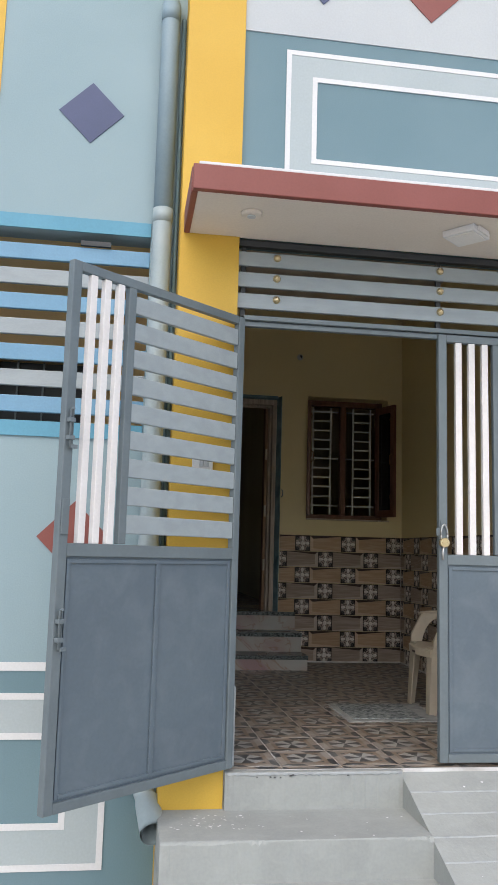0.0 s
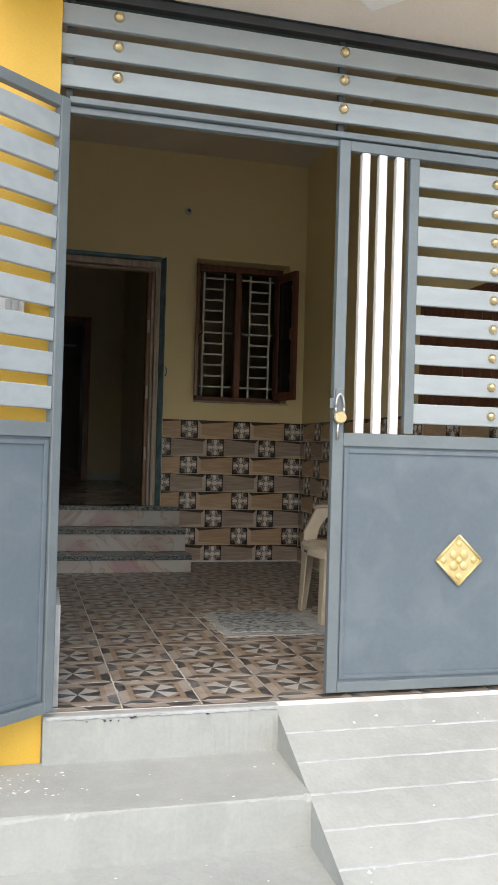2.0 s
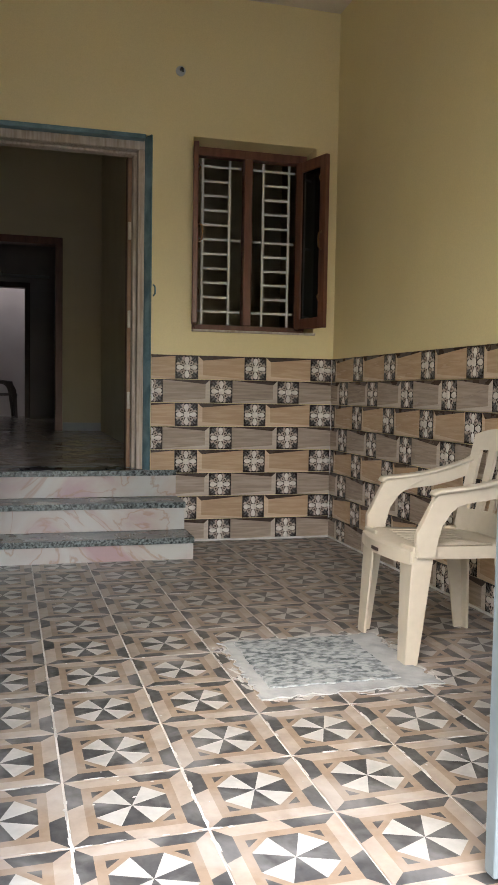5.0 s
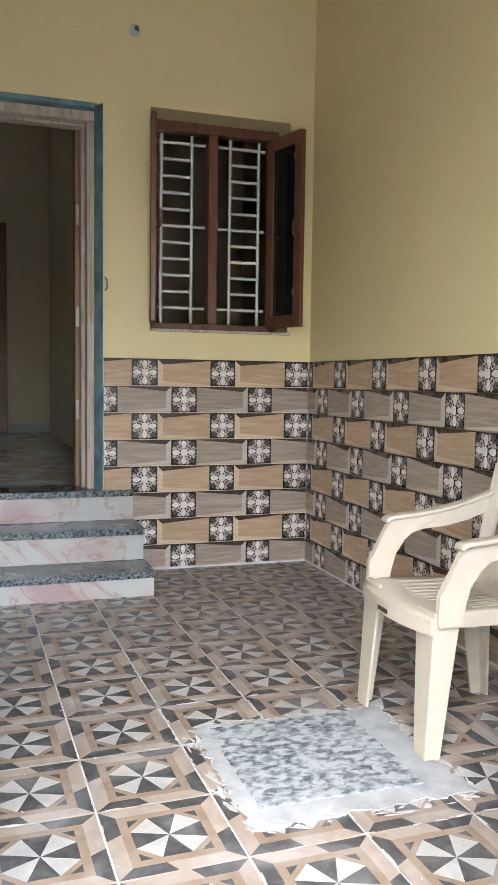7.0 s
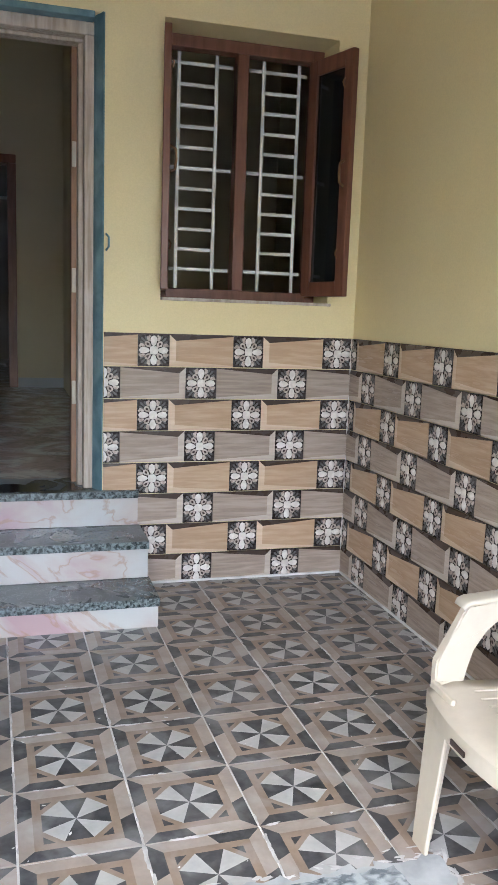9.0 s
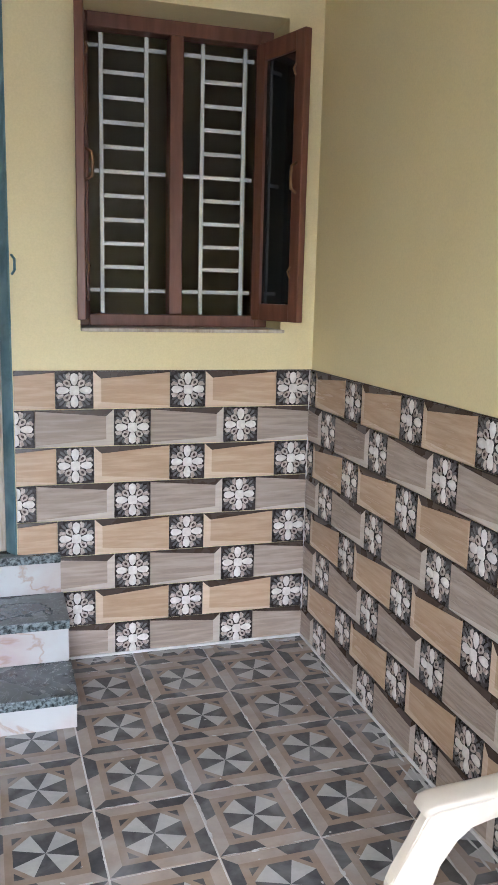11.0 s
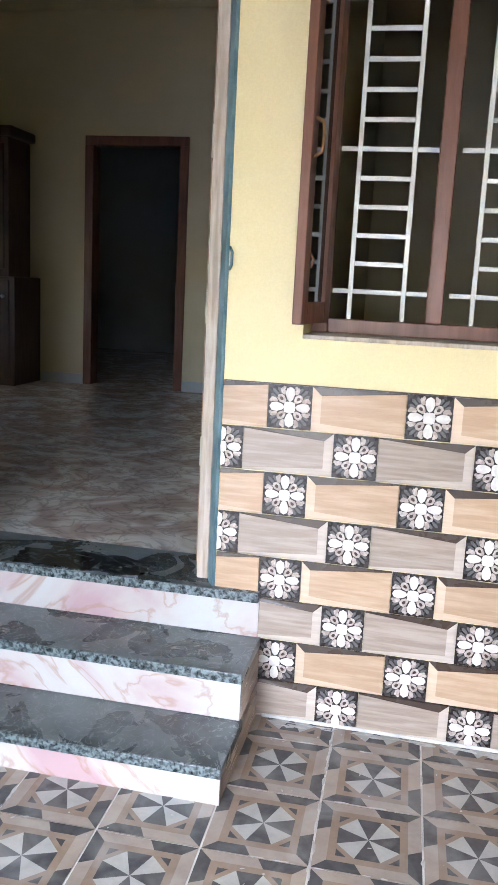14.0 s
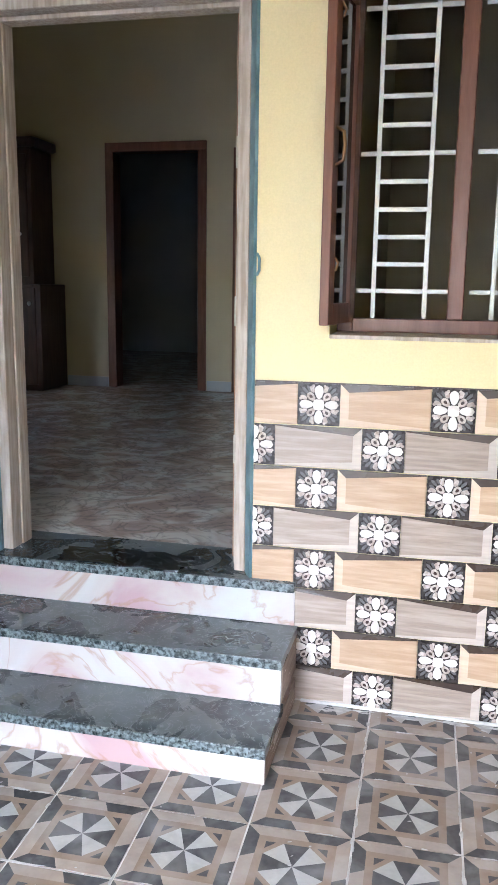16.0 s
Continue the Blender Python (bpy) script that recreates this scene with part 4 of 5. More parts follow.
# ---- plastic chair ----
def plastic_chair(m, label, material):
    """Moulded armchair: origin on the floor amid the legs, facing -x."""
    ob = thing("plastic_chair", None, label, "chair", m=m)
    # seat: a dished plate with a rolled front
    bm = bmesh.new()
    nx, ny = 14, 12
    top, low = [], []
    for i in range(nx + 1):
        u = i / nx
        x = -0.235 + 0.45 * u
        rt, rl = [], []
        for j in range(ny + 1):
            v = -1 + 2 * j / ny
            half = 0.228 - 0.03 * u
            z = 0.425 - 0.022 * (1 - v * v) * math.sin(math.pi * min(1, u * 1.1)) - 0.018 * max(0, 0.14 - u) / 0.14 - 0.012 * u
            xx = x - (0.035 * (1 - v * v) if i == 0 else 0.02 * (1 - v * v) * max(0, 1 - u * 4))
            rt.append(bm.verts.new((xx, v * half, z)))
            rl.append(bm.verts.new((xx, v * half, z - (0.045 if i == 0 or j in (0, ny) else 0.012))))
        top.append(rt), low.append(rl)
    for i in range(nx):
        for j in range(ny):
            bm.faces.new((top[i][j], top[i + 1][j], top[i + 1][j + 1], top[i][j + 1])).smooth = True
            bm.faces.new((low[i][j], low[i][j + 1], low[i + 1][j + 1], low[i + 1][j])).smooth = True
    for i in range(nx):
        bm.faces.new((top[i][0], low[i][0], low[i + 1][0], top[i + 1][0]))
        bm.faces.new((top[i][ny], top[i + 1][ny], low[i + 1][ny], low[i][ny]))
    for j in range(ny):
        bm.faces.new((top[0][j], top[0][j + 1], low[0][j + 1], low[0][j]))
        bm.faces.new((top[nx][j], low[nx][j], low[nx][j + 1], top[nx][j + 1]))
    seat = part("seat", bm, material, ob)
    bm = bmesh.new()
    for k in range(-5, 6):
        tube(bm, [(-0.14, 0.034 * k, 0.409 + 0.0004 * k * k), (0.15, 0.030 * k, 0.4035 + 0.0004 * k * k)], 0.0022, 6)
    part("seat_rib", bm, material, seat)
    part("maker_mark", boxes((-0.276, -0.272, -0.03, 0.03, 0.374, 0.386)), DARK_PLASTIC, seat)

    def leg(x0, y0, x1, y1, wide, front):
        """A tapered angle-section leg from the floor to the seat."""
        bm = bmesh.new()
        sx = -1 if front else 1
        sy = 1 if y0 > 0 else -1
        secs = []
        for u in (0, 0.05, 0.5, 1.0):
            x, y = x0 + (x1 - x0) * u, y0 + (y1 - y0) * u
            w = wide * (0.62 + 0.38 * u)
            d = 0.05 + 0.035 * u
            t = 0.012
            secs.append([(x, y, 0.425 * u), (x - sx * d, y, 0.425 * u), (x - sx * d, y - sy * t, 0.425 * u), (x - sx * t, y - sy * t, 0.425 * u), (x - sx * t, y - sy * w, 0.425 * u), (x, y - sy * w, 0.425 * u)])
        loft(bm, secs)
        bmesh.ops.bevel(bm, geom=bm.edges[:], offset=0.003, segments=1, affect="EDGES")
        return part("leg", bm, material, ob)

    leg(-0.245, 0.232, -0.225, 0.232, 0.11, True)
    leg(-0.245, -0.232, -0.225, -0.232, 0.11, True)
    leg(0.215, 0.205, 0.19, 0.20, 0.07, False)
    leg(0.215, -0.205, 0.19, -0.20, 0.07, False)

    def strap(path, w, h):
        """A rounded flat strap along a path: w across (y), h thick."""
        bm = bmesh.new()
        secs = []
        path = [Vector(p) for p in path]
        for i, p in enumerate(path):
            d = (path[min(i + 1, len(path) - 1)] - path[max(i - 1, 0)]).normalized()
            side = Vector((0, 1, 0))
            side = (side - d * side.dot(d)).normalized()
            nrm = d.cross(side).normalized()
            ww = w[i] if isinstance(w, (list, tuple)) else w
            secs.append([p + side * (ww / 2 * math.copysign(abs(math.cos(a)) ** 0.5, math.cos(a))) + nrm * (h / 2 * math.copysign(abs(math.sin(a)) ** 0.5, math.sin(a))) for a in [2 * math.pi * k / 12 for k in range(12)]])
        loft(bm, secs, True)
        return bm

    for s in (-1, 1):
        y = s * 0.235
        part("armrest", strap([(-0.158, y, 0.606), (-0.150, y, 0.617), (-0.135, y, 0.622), (-0.10, y, 0.625), (-0.03, y, 0.631), (0.05, y * 0.99, 0.643), (0.13, y * 0.97, 0.663), (0.21, y * 0.93, 0.69), (0.255, y * 0.88, 0.715)], [0.046, 0.056, 0.058, 0.058, 0.056, 0.052, 0.05, 0.05, 0.05], 0.015), material, ob)
        outline = [(-0.218, 0.385), (-0.218, 0.475), (-0.205, 0.495), (-0.146, 0.612), (-0.03, 0.624), (0.06, 0.637), (0.14, 0.658), (0.235, 0.695),
                   (0.235, 0.64), (0.14, 0.607), (0.06, 0.588), (-0.02, 0.580), (-0.065, 0.572), (-0.094, 0.548), (-0.122, 0.50), (-0.140, 0.455), (-0.146, 0.385)]
        bm = bmesh.new()
        pinch = lambda x: 1.0 - max(0.0, x) * 0.36
        loft(bm, [[(x, (y + s * q) * pinch(x), z) for x, z in outline] for q in (-0.016, 0.012)])
        bmesh.ops.bevel(bm, geom=bm.edges[:], offset=0.004, segments=2, affect="EDGES")
        part("arm_support", bm, material, ob)
    # back: curved plate with upright slots
    bm = bmesh.new()
    def back(v, z):
        lean = (z - 0.41) * 0.24
        return Vector((0.20 + lean - 0.05 * v * v, v * (0.20 + 0.03 * (z - 0.41)), z))
    bands = [(-1.0, -0.80), (-0.60, -0.42), (-0.24, -0.08), (0.08, 0.24), (0.42, 0.60), (0.80, 1.0)]
    rows = [(0.40, 0.50, -1.0, 1.0)] + [(0.50, 0.74, a, b) for a, b in bands] + [(0.74, 0.83, -1.0, 1.0)]
    for z0, z1, a, b in rows:
        nv = 12 if b - a > 1 else 2
        for fz in range(2):
            za, zb = z0 + (z1 - z0) * fz / 2, z0 + (z1 - z0) * (fz + 1) / 2
            for k in range(nv):
                va, vb = a + (b - a) * k / nv, a + (b - a) * (k + 1) / nv
                drop = (0.03 * va ** 4, 0.03 * vb ** 4) if zb > 0.82 else (0, 0)
                q = [back(va, za), back(vb, za), back(vb, zb - drop[1]), back(va, zb - drop[0])]
                t = Vector((0.012, 0, 0))
                loft(bm, [q, [p + t for p in q]])
    bmesh.ops.remove_doubles(bm, verts=bm.verts[:], dist=0.0005)
    part("backrest", bm, material, ob)
    return ob


plastic_chair(Matrix.Translation((-0.405, -2.30, 0.0)) @ Matrix.Rotation(radians(-2), 4, "Z"), "cream moulded plastic armchair on the tiled porch floor", BEIGE_PLASTIC)
plastic_chair(Matrix.Translation((-2.35, 9.85, HALL_Z)) @ Matrix.Rotation(radians(188), 4, "Z"), "dark brown moulded plastic armchair in the far doorway", DARK_PLASTIC)

# ---- cement patch over the sump cover ----
def ragged(x0, x1, y0, y1, z0, z1, amp, seed, n=30):
    """A thin slab with an uneven outline."""
    r = random.Random(seed)
    pts = []
    for (xa, ya), (xb, yb) in (((x0, y0), (x1, y0)), ((x1, y0), (x1, y1)), ((x1, y1), (x0, y1)), ((x0, y1), (x0, y0))):
        for k in range(n):
            u = k / n
            pts.append((xa + (xb - xa) * u + r.uniform(-amp, amp), ya + (yb - ya) * u + r.uniform(-amp, amp)))
    return loft(bmesh.new(), [[(x, y, z0) for x, y in pts], [(x, y, z1) for x, y in pts]])


solid("cement_patch", ragged(-1.235, -0.615, -2.71, -2.125, -0.003, 0.0045, 0.014, 7), CEMENT_PATCH, "white cement smear around a floor cover", "cement patch")
solid("floor_cover", ragged(-1.185, -0.73, -2.635, -2.15, 0.0046, 0.009, 0.006, 9), CHALK_SLATE, "slate floor cover smeared with white cement", "floor cover")

# ---- hall fittings ----
def inner_door(name, x0, x1, top):
    ob = thing(name, ((x0 + x1) / 2, H_Y, HALL_Z), "dark brown wooden inner door frame", "door", kind="structure")
    part("jamb", boxes((x0, x0 + 0.085, H_Y - 0.02, H_Y + 0.16, HALL_Z, top - 0.085), bevel=0.005), BROWN_WOOD, ob)
    part("jamb", boxes((x1 - 0.085, x1, H_Y - 0.02, H_Y + 0.16, HALL_Z, top - 0.085), bevel=0.005), BROWN_WOOD, ob)
    part("head", boxes((x0, x1, H_Y - 0.02, H_Y + 0.16, top - 0.085, top), bevel=0.005), BROWN_WOOD, ob)
    return ob


inner_door("door_2", -3.855, -2.83, 2.83)
inner_door("door_3", -2.565, -1.52, 2.76)
fd = thing("door_4", (-2.45, 9.5, HALL_Z), "dark wooden frame of the far yard door", "door", kind="structure")
part("jamb", boxes((-3.03, -2.94, 9.46, 9.66, HALL_Z, 2.76), bevel=0.004), DARK_WOOD, fd)
part("jamb", boxes((-1.96, -1.87, 9.46, 9.66, HALL_Z, 2.76), bevel=0.004), DARK_WOOD, fd)
part("head", boxes((-3.03, -1.87, 9.46, 9.66, 2.68, 2.77), bevel=0.004), DARK_WOOD, fd)
ml = Matrix.Translation((-2.93, 9.70, HALL_Z)) @ Matrix.Rotation(radians(78), 4, "Z")
dl = thing("yard_door", None, "pale door leaf opened into the bright yard", "door", m=ml)
part("slab", boxes((0, 0.85, -0.018, 0.018, 0.005, 2.15), bevel=0.004), WHITE, dl)
bm = bmesh.new()
tube(bm, [(0.78, -0.02, 0.98), (0.78, -0.05, 1.0), (0.78, -0.05, 1.12), (0.78, -0.02, 1.14)], 0.008, 8)
part("handle", bm, DARK_STEEL, dl)
# white bar and tube shaped to stand in for a glint, no known lamp
tl = thing("glint_bar", (-1.9, 9.44, 2.78), "white bar over the far door in place of a bright glint", "lamp")
part("batten", boxes((-2.35, -1.55, 9.44, 9.50, 2.86, 2.90), bevel=0.004), WHITE, tl)
part("tube", tube(bmesh.new(), [(-2.33, 9.42, 2.875), (-1.57, 9.42, 2.875)], 0.013, 10), DIFFUSER, tl)

cb = thing("wall_cabinet", (-4.9, 4.6, HALL_Z), "tall dark brown wooden cabinet with cornice in the hall", "cabinet")
part("base", boxes((-5.58, -4.31, 4.45, 4.984, HALL_Z, 1.48), bevel=0.008), DARK_WOOD, cb)
part("upper", boxes((-5.58, -4.42, 4.55, 4.984, 1.48, 2.74), bevel=0.008), DARK_WOOD, cb)
part("cornice", boxes((-5.595, -4.36, 4.50, 4.984, 2.74, 2.83), bevel=0.02), DARK_WOOD, cb)
for x0, x1 in ((-5.54, -4.96), (-4.94, -4.36)):
    d = part("cabinet_door", boxes((x0, x1, 4.43, 4.45, HALL_Z + 0.06, 1.45), bevel=0.006), DARK_WOOD, cb)
    part("knob", dome(bmesh.new(), (x0 + 0.52, 4.43, 1.3), 0.02, 0.025, -1), STEEL, d)
for x0, x1 in ((-5.54, -5.02), (-5.00, -4.46)):
    d = part("cabinet_door", boxes((x0, x1, 4.53, 4.55, 1.55, 2.68), bevel=0.006), DARK_WOOD, cb)
    part("knob", dome(bmesh.new(), (x0 + 0.46, 4.53, 1.95), 0.015, 0.02, -1), STEEL, d)

# ---- wall tiles of the porch: flower squares and bevelled wood-print bricks ----
ROW, REP, TOPZ = 0.149, 0.45, 1.185


def flower_bm():
    """A dark square with a raised white blossom, in its own plane: x across, z up, facing -y."""
    bm = bmesh.new()
    h = 0.0725
    box(bm, -h, h, 0.0, 0.007, -h, h, slot=0)

    def petal(a, r0, r1, w, lift, slot, n=8):
        """A rounded petal from r0 to r1 along the angle a, arched by lift."""
        c, s = math.cos(a), math.sin(a)
        mid, ln = (r0 + r1) / 2, (r1 - r0) / 2
        rim = []
        for k in range(n):
            e = 2 * math.pi * k / n
            p, q = mid + ln * math.cos(e), w * math.sin(e) * (1.0 + 0.25 * math.cos(e))
            rim.append(bm.verts.new((c * p - s * q, -0.0006, s * p + c * q)))
        top = bm.verts.new((c * (mid + 0.004), -lift, s * (mid + 0.004)))
        for k in range(n):
            f = bm.faces.new((rim[k], rim[(k + 1) % n], top))
            f.material_index = slot
            f.smooth = True
    for k in range(4):
        a = k * math.pi / 2
        d = a + math.pi / 4
        for da in (-0.22, 0.0, 0.22):
            petal(d + da, 0.052, 0.084 - 0.03 * abs(da), 0.0055, 0.0025, 4, 6)
        for da in (-0.36, 0.36):
            petal(d + da, 0.044, 0.071, 0.0085, 0.004, 2, 7)
            petal(d + da * 1.35, 0.060, 0.073, 0.0055, 0.004, 2, 6)
        petal(d, 0.020, 0.056, 0.0125, 0.003, 2, 8)
        petal(d, 0.026, 0.050, 0.0085, 0.0042, 3, 8)
        petal(a, 0.0175, 0.068, 0.0155, 0.010, 1)
    ring = []
    for k in range(16):
        e = 2 * math.pi * k / 16
        q = 0.0205 - 0.0022 * math.cos(4 * e)
        ring.append(bm.verts.new((q * math.cos(e), -0.006, q * math.sin(e))))
    top = bm.verts.new((0, -0.013, 0))
    for k in range(16):
        f = bm.faces.new((ring[k], ring[(k + 1) % 16], top))
        f.material_index = 1
        f.smooth = True
    return bm


def brick_bm(flip):
    """A wood-print brick with a wide bevel at one end; flip puts the bevel on the other end."""
    bm = bmesh.new()
    hx, hz, s = 0.1515, 0.0725, (-1 if flip else 1)
    bx = lambda x: s * x
    o = [(-hx, -hz), (hx, -hz), (hx, hz), (-hx, hz)]
    i = [(-hx + 0.030, -hz + 0.026), (hx - 0.001, -hz + 0.007), (hx - 0.001, hz - 0.003), (-hx + 0.030, hz - 0.027)]
    ov = [bm.verts.new((bx(x), 0.001, z)) for x, z in o]
    iv = [bm.verts.new((bx(x), -0.002, z)) for x, z in i]
    bv = [bm.verts.new((bx(x), 0.008, z)) for x, z in o]
    bm.faces.new(iv).material_index = 0
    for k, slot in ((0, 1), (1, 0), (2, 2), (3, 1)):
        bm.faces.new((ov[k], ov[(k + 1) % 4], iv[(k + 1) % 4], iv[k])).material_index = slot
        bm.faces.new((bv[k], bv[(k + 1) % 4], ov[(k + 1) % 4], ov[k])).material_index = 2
    return bm


def cut(bm, lo, hi, zlo):
    """Trim a tile to the stretch lo..hi along x and above zlo."""
    for co, no in (((lo, 0, 0), (-1, 0, 0)), ((hi, 0, 0), (1, 0, 0)), ((0, 0, zlo), (0, 0, -1))):
        bmesh.ops.bisect_plane(bm, geom=bm.verts[:] + bm.edges[:] + bm.faces[:], plane_co=co, plane_no=no, clear_outer=True)
    return bm


F_MATS = (W_BLACK, W_PETAL, W_MAUVE, W_SEED, W_LEAF)
FLOWER = to_mesh("flower_tile", flower_bm(), F_MATS)
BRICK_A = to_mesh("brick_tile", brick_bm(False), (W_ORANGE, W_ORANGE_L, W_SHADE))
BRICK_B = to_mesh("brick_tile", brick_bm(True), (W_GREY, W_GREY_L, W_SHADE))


def wainscot(wall, m, lo, hi, start, keep):
    """Rows of wall tiles on a wall whose plane m gives: x along it, facing -y. keep(s, z) tells which stretch is left free."""
    for row in range(8):
        zc = TOPZ - ROW * (row + 0.5)
        c0 = start + (0.225 if row % 2 else 0.0)
        for k in range(-20, 20):
            for kind in (0, 1):
                sc = c0 + REP * k + (0.225 if kind else 0.0)
                half = 0.1515 if kind else 0.0725
                a, b = keep(zc)
                l, h = max(lo, a), min(hi, b)
                if sc + half < l + 0.004 or sc - half > h - 0.004:
                    continue
                whole = sc - half >= l and sc + half <= h and zc - 0.0725 >= 0.001
                if whole:
                    me = FLOWER if kind == 0 else (BRICK_B if row % 2 else BRICK_A)
                else:
                    bm = flower_bm() if kind == 0 else brick_bm(row % 2 == 1)
                    cut(bm, l - sc, h - sc, 0.001 - zc)
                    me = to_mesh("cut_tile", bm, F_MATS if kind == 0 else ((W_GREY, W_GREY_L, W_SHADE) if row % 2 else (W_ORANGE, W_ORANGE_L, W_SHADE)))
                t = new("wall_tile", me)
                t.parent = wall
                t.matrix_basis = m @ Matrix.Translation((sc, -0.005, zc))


wainscot(wall_back, Matrix.Identity(4), -1.191, WALL_X - 0.004, -0.965, lambda z: (-1.191 if z > 0.49 else -1.045 if z > 0.40 else -1.034, 9))
mr = Matrix.Translation((WALL_X, 0, 0)) @ Matrix.Rotation(radians(-90), 4, "Z")
wainscot(wall_right, mr, 0.006, 3.50, 0.0, lambda z: (0.0, 9))
solid("grout_line", boxes((-1.0, WALL_X - 0.01, -0.012, -0.001, 0.0, 0.012), (WALL_X - 0.012, WALL_X - 0.001, -3.5, -0.012, 0.0, 0.012), (WALL_X - 0.008, WALL_X - 0.001, -0.008, -0.001, 0.012, TOPZ), bevel=0.003), GROUT,
      "smeared white grout along the wall foot and corner", "grout", kind="structure")
solid("tile_edge", boxes((-1.191, WALL_X, 0.0, 0.0039, TOPZ - 0.006, TOPZ + 0.002), (WALL_X + 0.001, WALL_X + 0.0059, -3.5, 0.0, TOPZ - 0.006, TOPZ + 0.002)), W_SHADE, "dark upper edge of the wall tiling", "trim", kind="structure")

# ---- porch floor tiles ----
TP, TA = 0.2965, radians(1.2)


def floor_tile_bm():
    """A square floor tile with a pinwheel print laid out as separate faces."""
    bm = bmesh.new()
    S = 0.2905
    a, t, r2 = 0.295, 0.4142, 0.372
    cache = {}

    def v(x, y):
        key = (round(x, 5), round(y, 5))
        if key not in cache:
            cache[key] = bm.verts.new((x * S, y * S, 0.0))
        return cache[key]

    def poly(pts, slot):
        bm.faces.new([v(*p) for p in pts]).material_index = slot
    rot = lambda p, k: [(p[0], p[1]), (-p[1], p[0]), (-p[0], -p[1]), (p[1], -p[0])][k]
    q = a - 0.10
    for k in range(4):
        R = lambda *pts: [rot(p, k) for p in pts]
        poly(R((0, 0), (a, -a * t), (a, a * t)), 2)
        poly(R((0, 0), (a, a * t), (a * t, a)), 3)
        poly(R((a, q), (a, a), (q, a)), 2)
        poly(R((a, a * t), (a, q), (q, a), (a * t, a)), 1)
        poly(R((-a, -a), (-r2, -r2), (-0.11, -r2), (r2, -r2), (a, -a), (q, -a), (a * t, -a), (-a * t, -a), (-q, -a)), 1)
        poly(R((-0.5, -0.5), (-0.04, -0.5), (-0.11, -r2), (-r2, -r2)), 2)
        poly(R((-0.04, -0.5), (0.5, -0.5), (r2, -r2), (-0.11, -r2)), 0)
        e = [bm.verts.new((x * S, y * S, -0.008)) for x, y in R((-0.5, -0.5), (0.5, -0.5))]
        f = bm.faces.new((v(*rot((-0.5, -0.5), k)), e[0], e[1], v(*rot((0.5, -0.5), k)), v(*rot((-0.04, -0.5), k))))
        f.material_index = 0
    return bm


T_MATS = (T_BEIGE, T_BROWN, T_DARK, T_LIGHT)
TILE = to_mesh("floor_tile", floor_tile_bm(), T_MATS)
origin = Matrix.Translation((-0.727, -0.728, 0.0)) @ Matrix.Rotation(TA, 4, "Z")
X0, X1, Y0, Y1 = LEFT_X, WALL_X + 0.02, -3.757, 0.0
porch = bpy.data.objects["floor"]
trng = random.Random(11)
for i in range(-9, 6):
    for j in range(-14, 6):
        m = origin @ Matrix.Translation(((i + 0.5) * TP, (j + 0.5) * TP, 0.0))
        cs = [m @ Vector((sx * 0.1455, sy * 0.1455, 0)) for sx in (-1, 1) for sy in (-1, 1)]
        xs, ys = [c.x for c in cs], [c.y for c in cs]
        if max(xs) < X0 + 0.01 or min(xs) > X1 - 0.01 or max(ys) < Y0 + 0.01 or min(ys) > Y1 - 0.01:
            continue
        if min(xs) >= X0 and max(xs) <= X1 and min(ys) >= Y0 and max(ys) <= Y1:
            t = new("floor_tile", TILE)
        else:
            bm = floor_tile_bm()
            inv = m.inverted()
            for co, no in (((X0, 0, 0), (-1, 0, 0)), ((X1, 0, 0), (1, 0, 0)), ((0, Y0, 0), (0, -1, 0)), ((0, Y1, 0), (0, 1, 0))):
                bmesh.ops.bisect_plane(bm, geom=bm.verts[:] + bm.edges[:] + bm.faces[:], plane_co=inv @ Vector(co), plane_no=inv.to_3x3() @ Vector(no), clear_outer=True)
            if not bm.faces:
                bm.free()
                continue
            t = new("floor_tile", to_mesh("cut_floor_tile", bm, T_MATS))
        t.parent = porch
        t.matrix_basis = m @ pose(0, 0, trng.uniform(-0.0006, 0.0006), trng.uniform(-0.1, 0.1), trng.uniform(-0.1, 0.1), 0)

# white cement smeared along the joints and foot of the wall
grng = random.Random(33)
bm = bmesh.new()


def smear(x, y, ln, wd, turn):
    """A thin ragged lick of dried cement lying on the tiles."""
    n = 9
    c, si = math.cos(turn), math.sin(turn)
    ring = []
    for k in range(n):
        e = 2 * math.pi * k / n
        u, w = ln * math.cos(e) * grng.uniform(0.6, 1.1), wd * math.sin(e) * grng.uniform(0.5, 1.2)
        ring.append(bm.verts.new((x + c * u - si * w, y + si * u + c * w, 0.0012)))
    mid = bm.verts.new((x, y, 0.0026))
    for k in range(n):
        bm.faces.new((ring[k], ring[(k + 1) % n], mid))


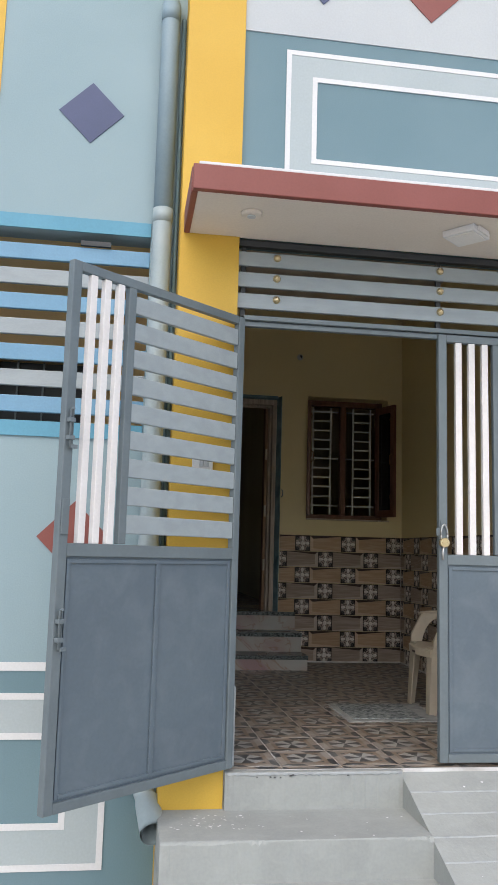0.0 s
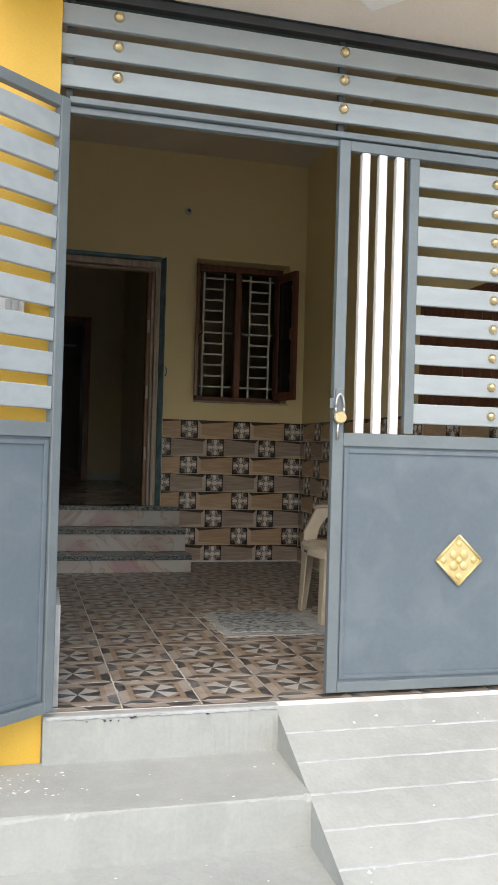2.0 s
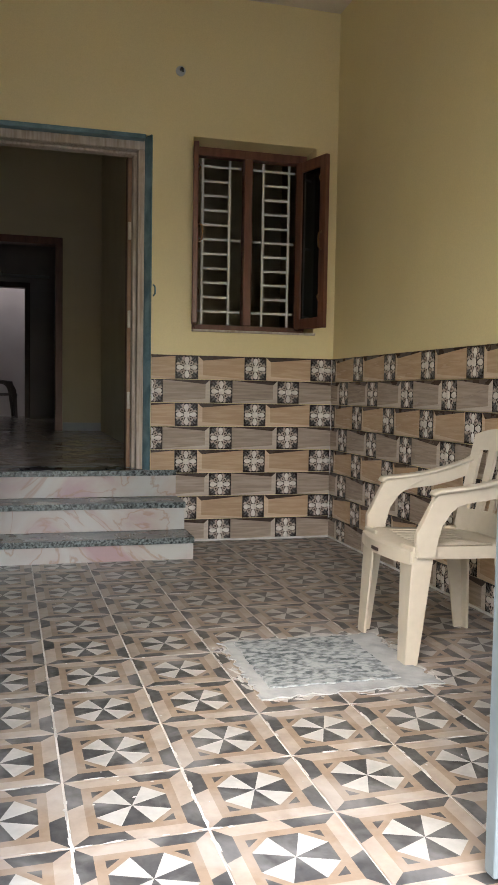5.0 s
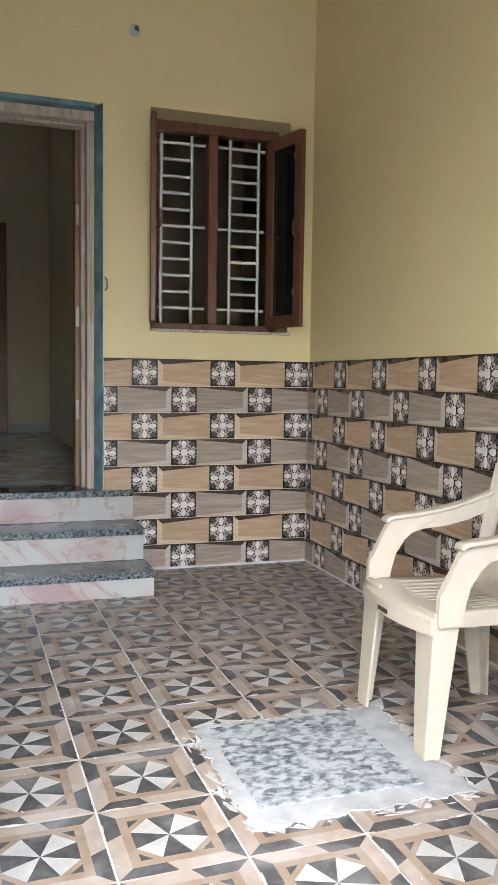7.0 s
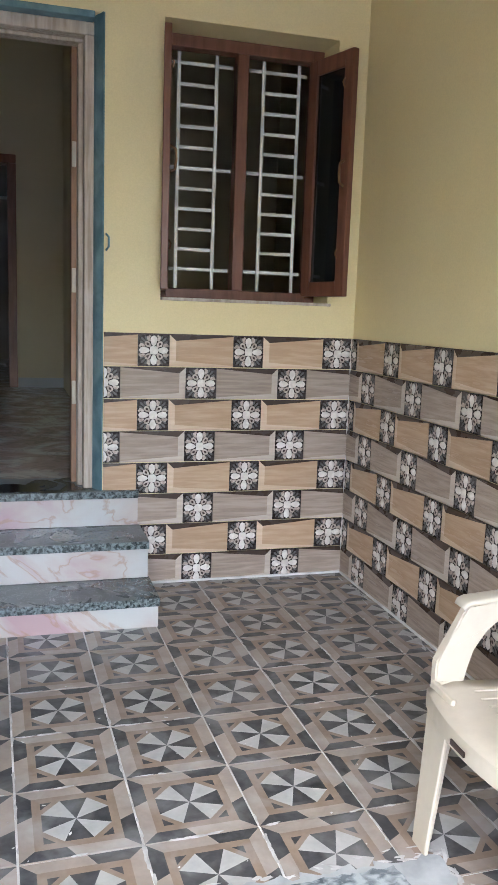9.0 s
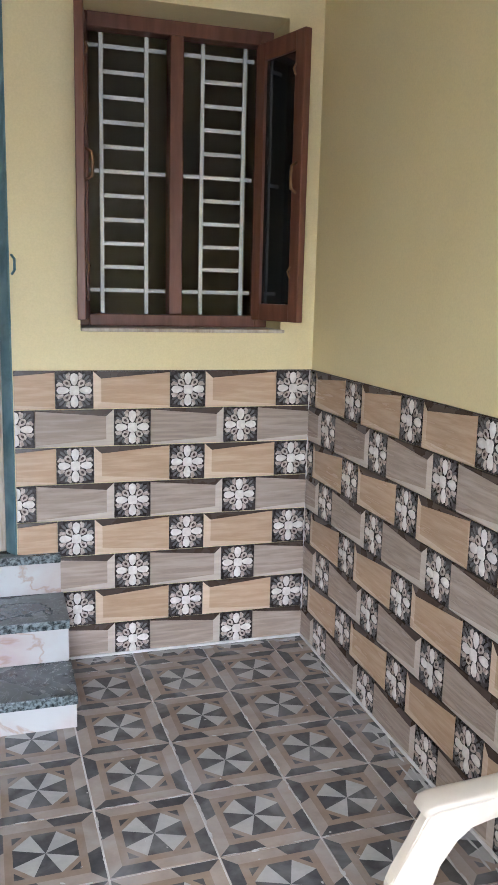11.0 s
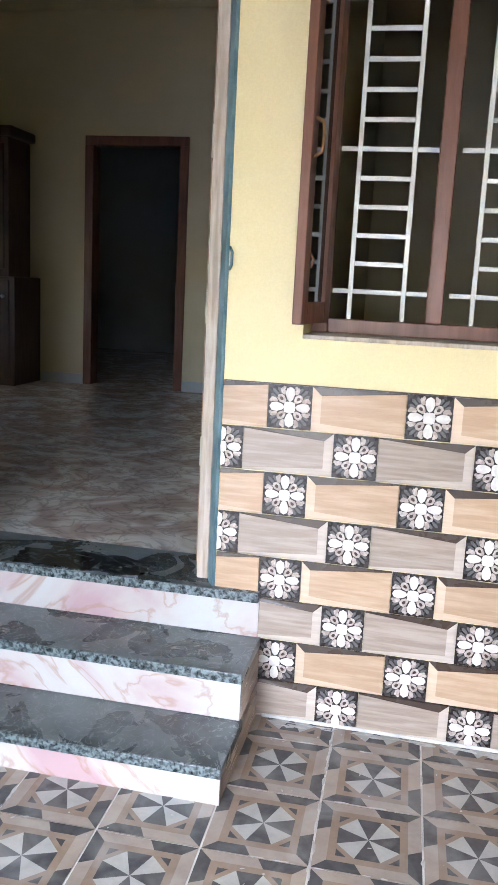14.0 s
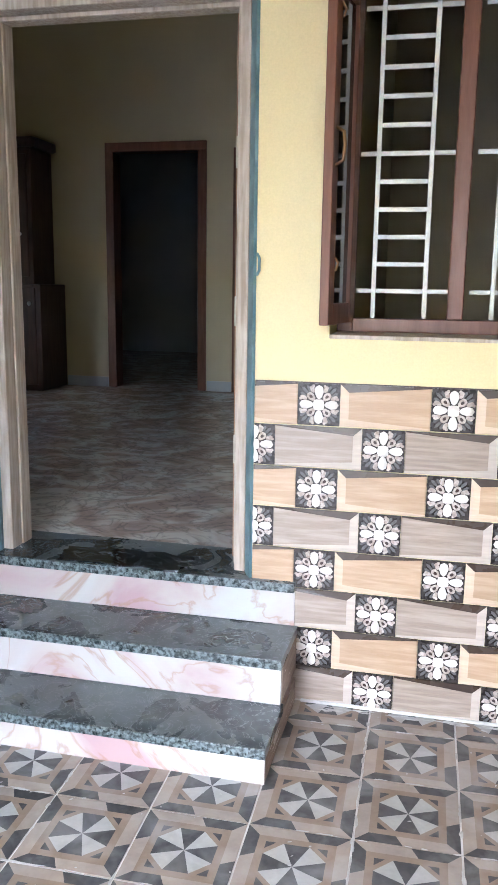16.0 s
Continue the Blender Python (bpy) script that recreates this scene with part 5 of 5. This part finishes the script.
for k in range(2600):
    along = grng.random() < 0.5
    i, u = grng.randint(-6, 3) if along else grng.randint(-11, 3), grng.uniform(-11.0, 3.5)
    p = origin @ Vector((i * TP, u * TP, 0)) if along else origin @ Vector((u * TP, i * TP, 0))
    if not (X0 + 0.03 < p.x < WALL_X - 0.03 and Y0 + 0.03 < p.y < -0.03) or (p.x < S_R + 0.03 and p.y > -0.59):
        continue
    if math.sin(p.x * 5.1 + p.y * 2.3) + math.sin(p.y * 6.7 - p.x * 3.1) + grng.uniform(-1.0, 1.0) < -0.2:
        continue
    smear(p.x + grng.uniform(-0.003, 0.003), p.y + grng.uniform(-0.003, 0.003), grng.uniform(0.008, 0.04), grng.uniform(0.002, 0.0055), TA + (math.pi / 2 if along else 0) + grng.uniform(-0.12, 0.12))
for k in range(240):
    x, y = grng.uniform(X0 + 0.05, WALL_X - 0.04), grng.uniform(-3.3, -0.05)
    if x < S_R + 0.05 and y > -0.62:
        continue
    smear(x, y, grng.uniform(0.0015, 0.009), grng.uniform(0.001, 0.004), grng.uniform(0, 3.1))
for k in range(90):
    if k % 2:
        smear(grng.uniform(S_R + 0.05, WALL_X - 0.05), -0.02 - abs(grng.gauss(0, 0.018)), grng.uniform(0.01, 0.05), grng.uniform(0.003, 0.009), grng.uniform(-0.1, 0.1))
    else:
        smear(WALL_X - 0.02 - abs(grng.gauss(0, 0.018)), grng.uniform(-1.9, -0.05), grng.uniform(0.003, 0.008), grng.uniform(0.01, 0.05), grng.uniform(-0.1, 0.1))
for k in range(170):
    u, side = grng.uniform(0, 1), k % 4
    x, y = ((-1.235 + 0.62 * u, -2.715), (-0.61, -2.71 + 0.58 * u), (-1.235 + 0.62 * u, -2.12), (-1.24, -2.71 + 0.58 * u))[side]
    smear(x + grng.gauss(0, 0.018), y + grng.gauss(0, 0.018), grng.uniform(0.008, 0.035), grng.uniform(0.003, 0.010), (0, math.pi / 2)[side % 2] + grng.uniform(-0.5, 0.5))
solid("cement_smears", bm, SMEAR, "thin white cement smears along the floor tile joints", "cement smears", kind="stuff")
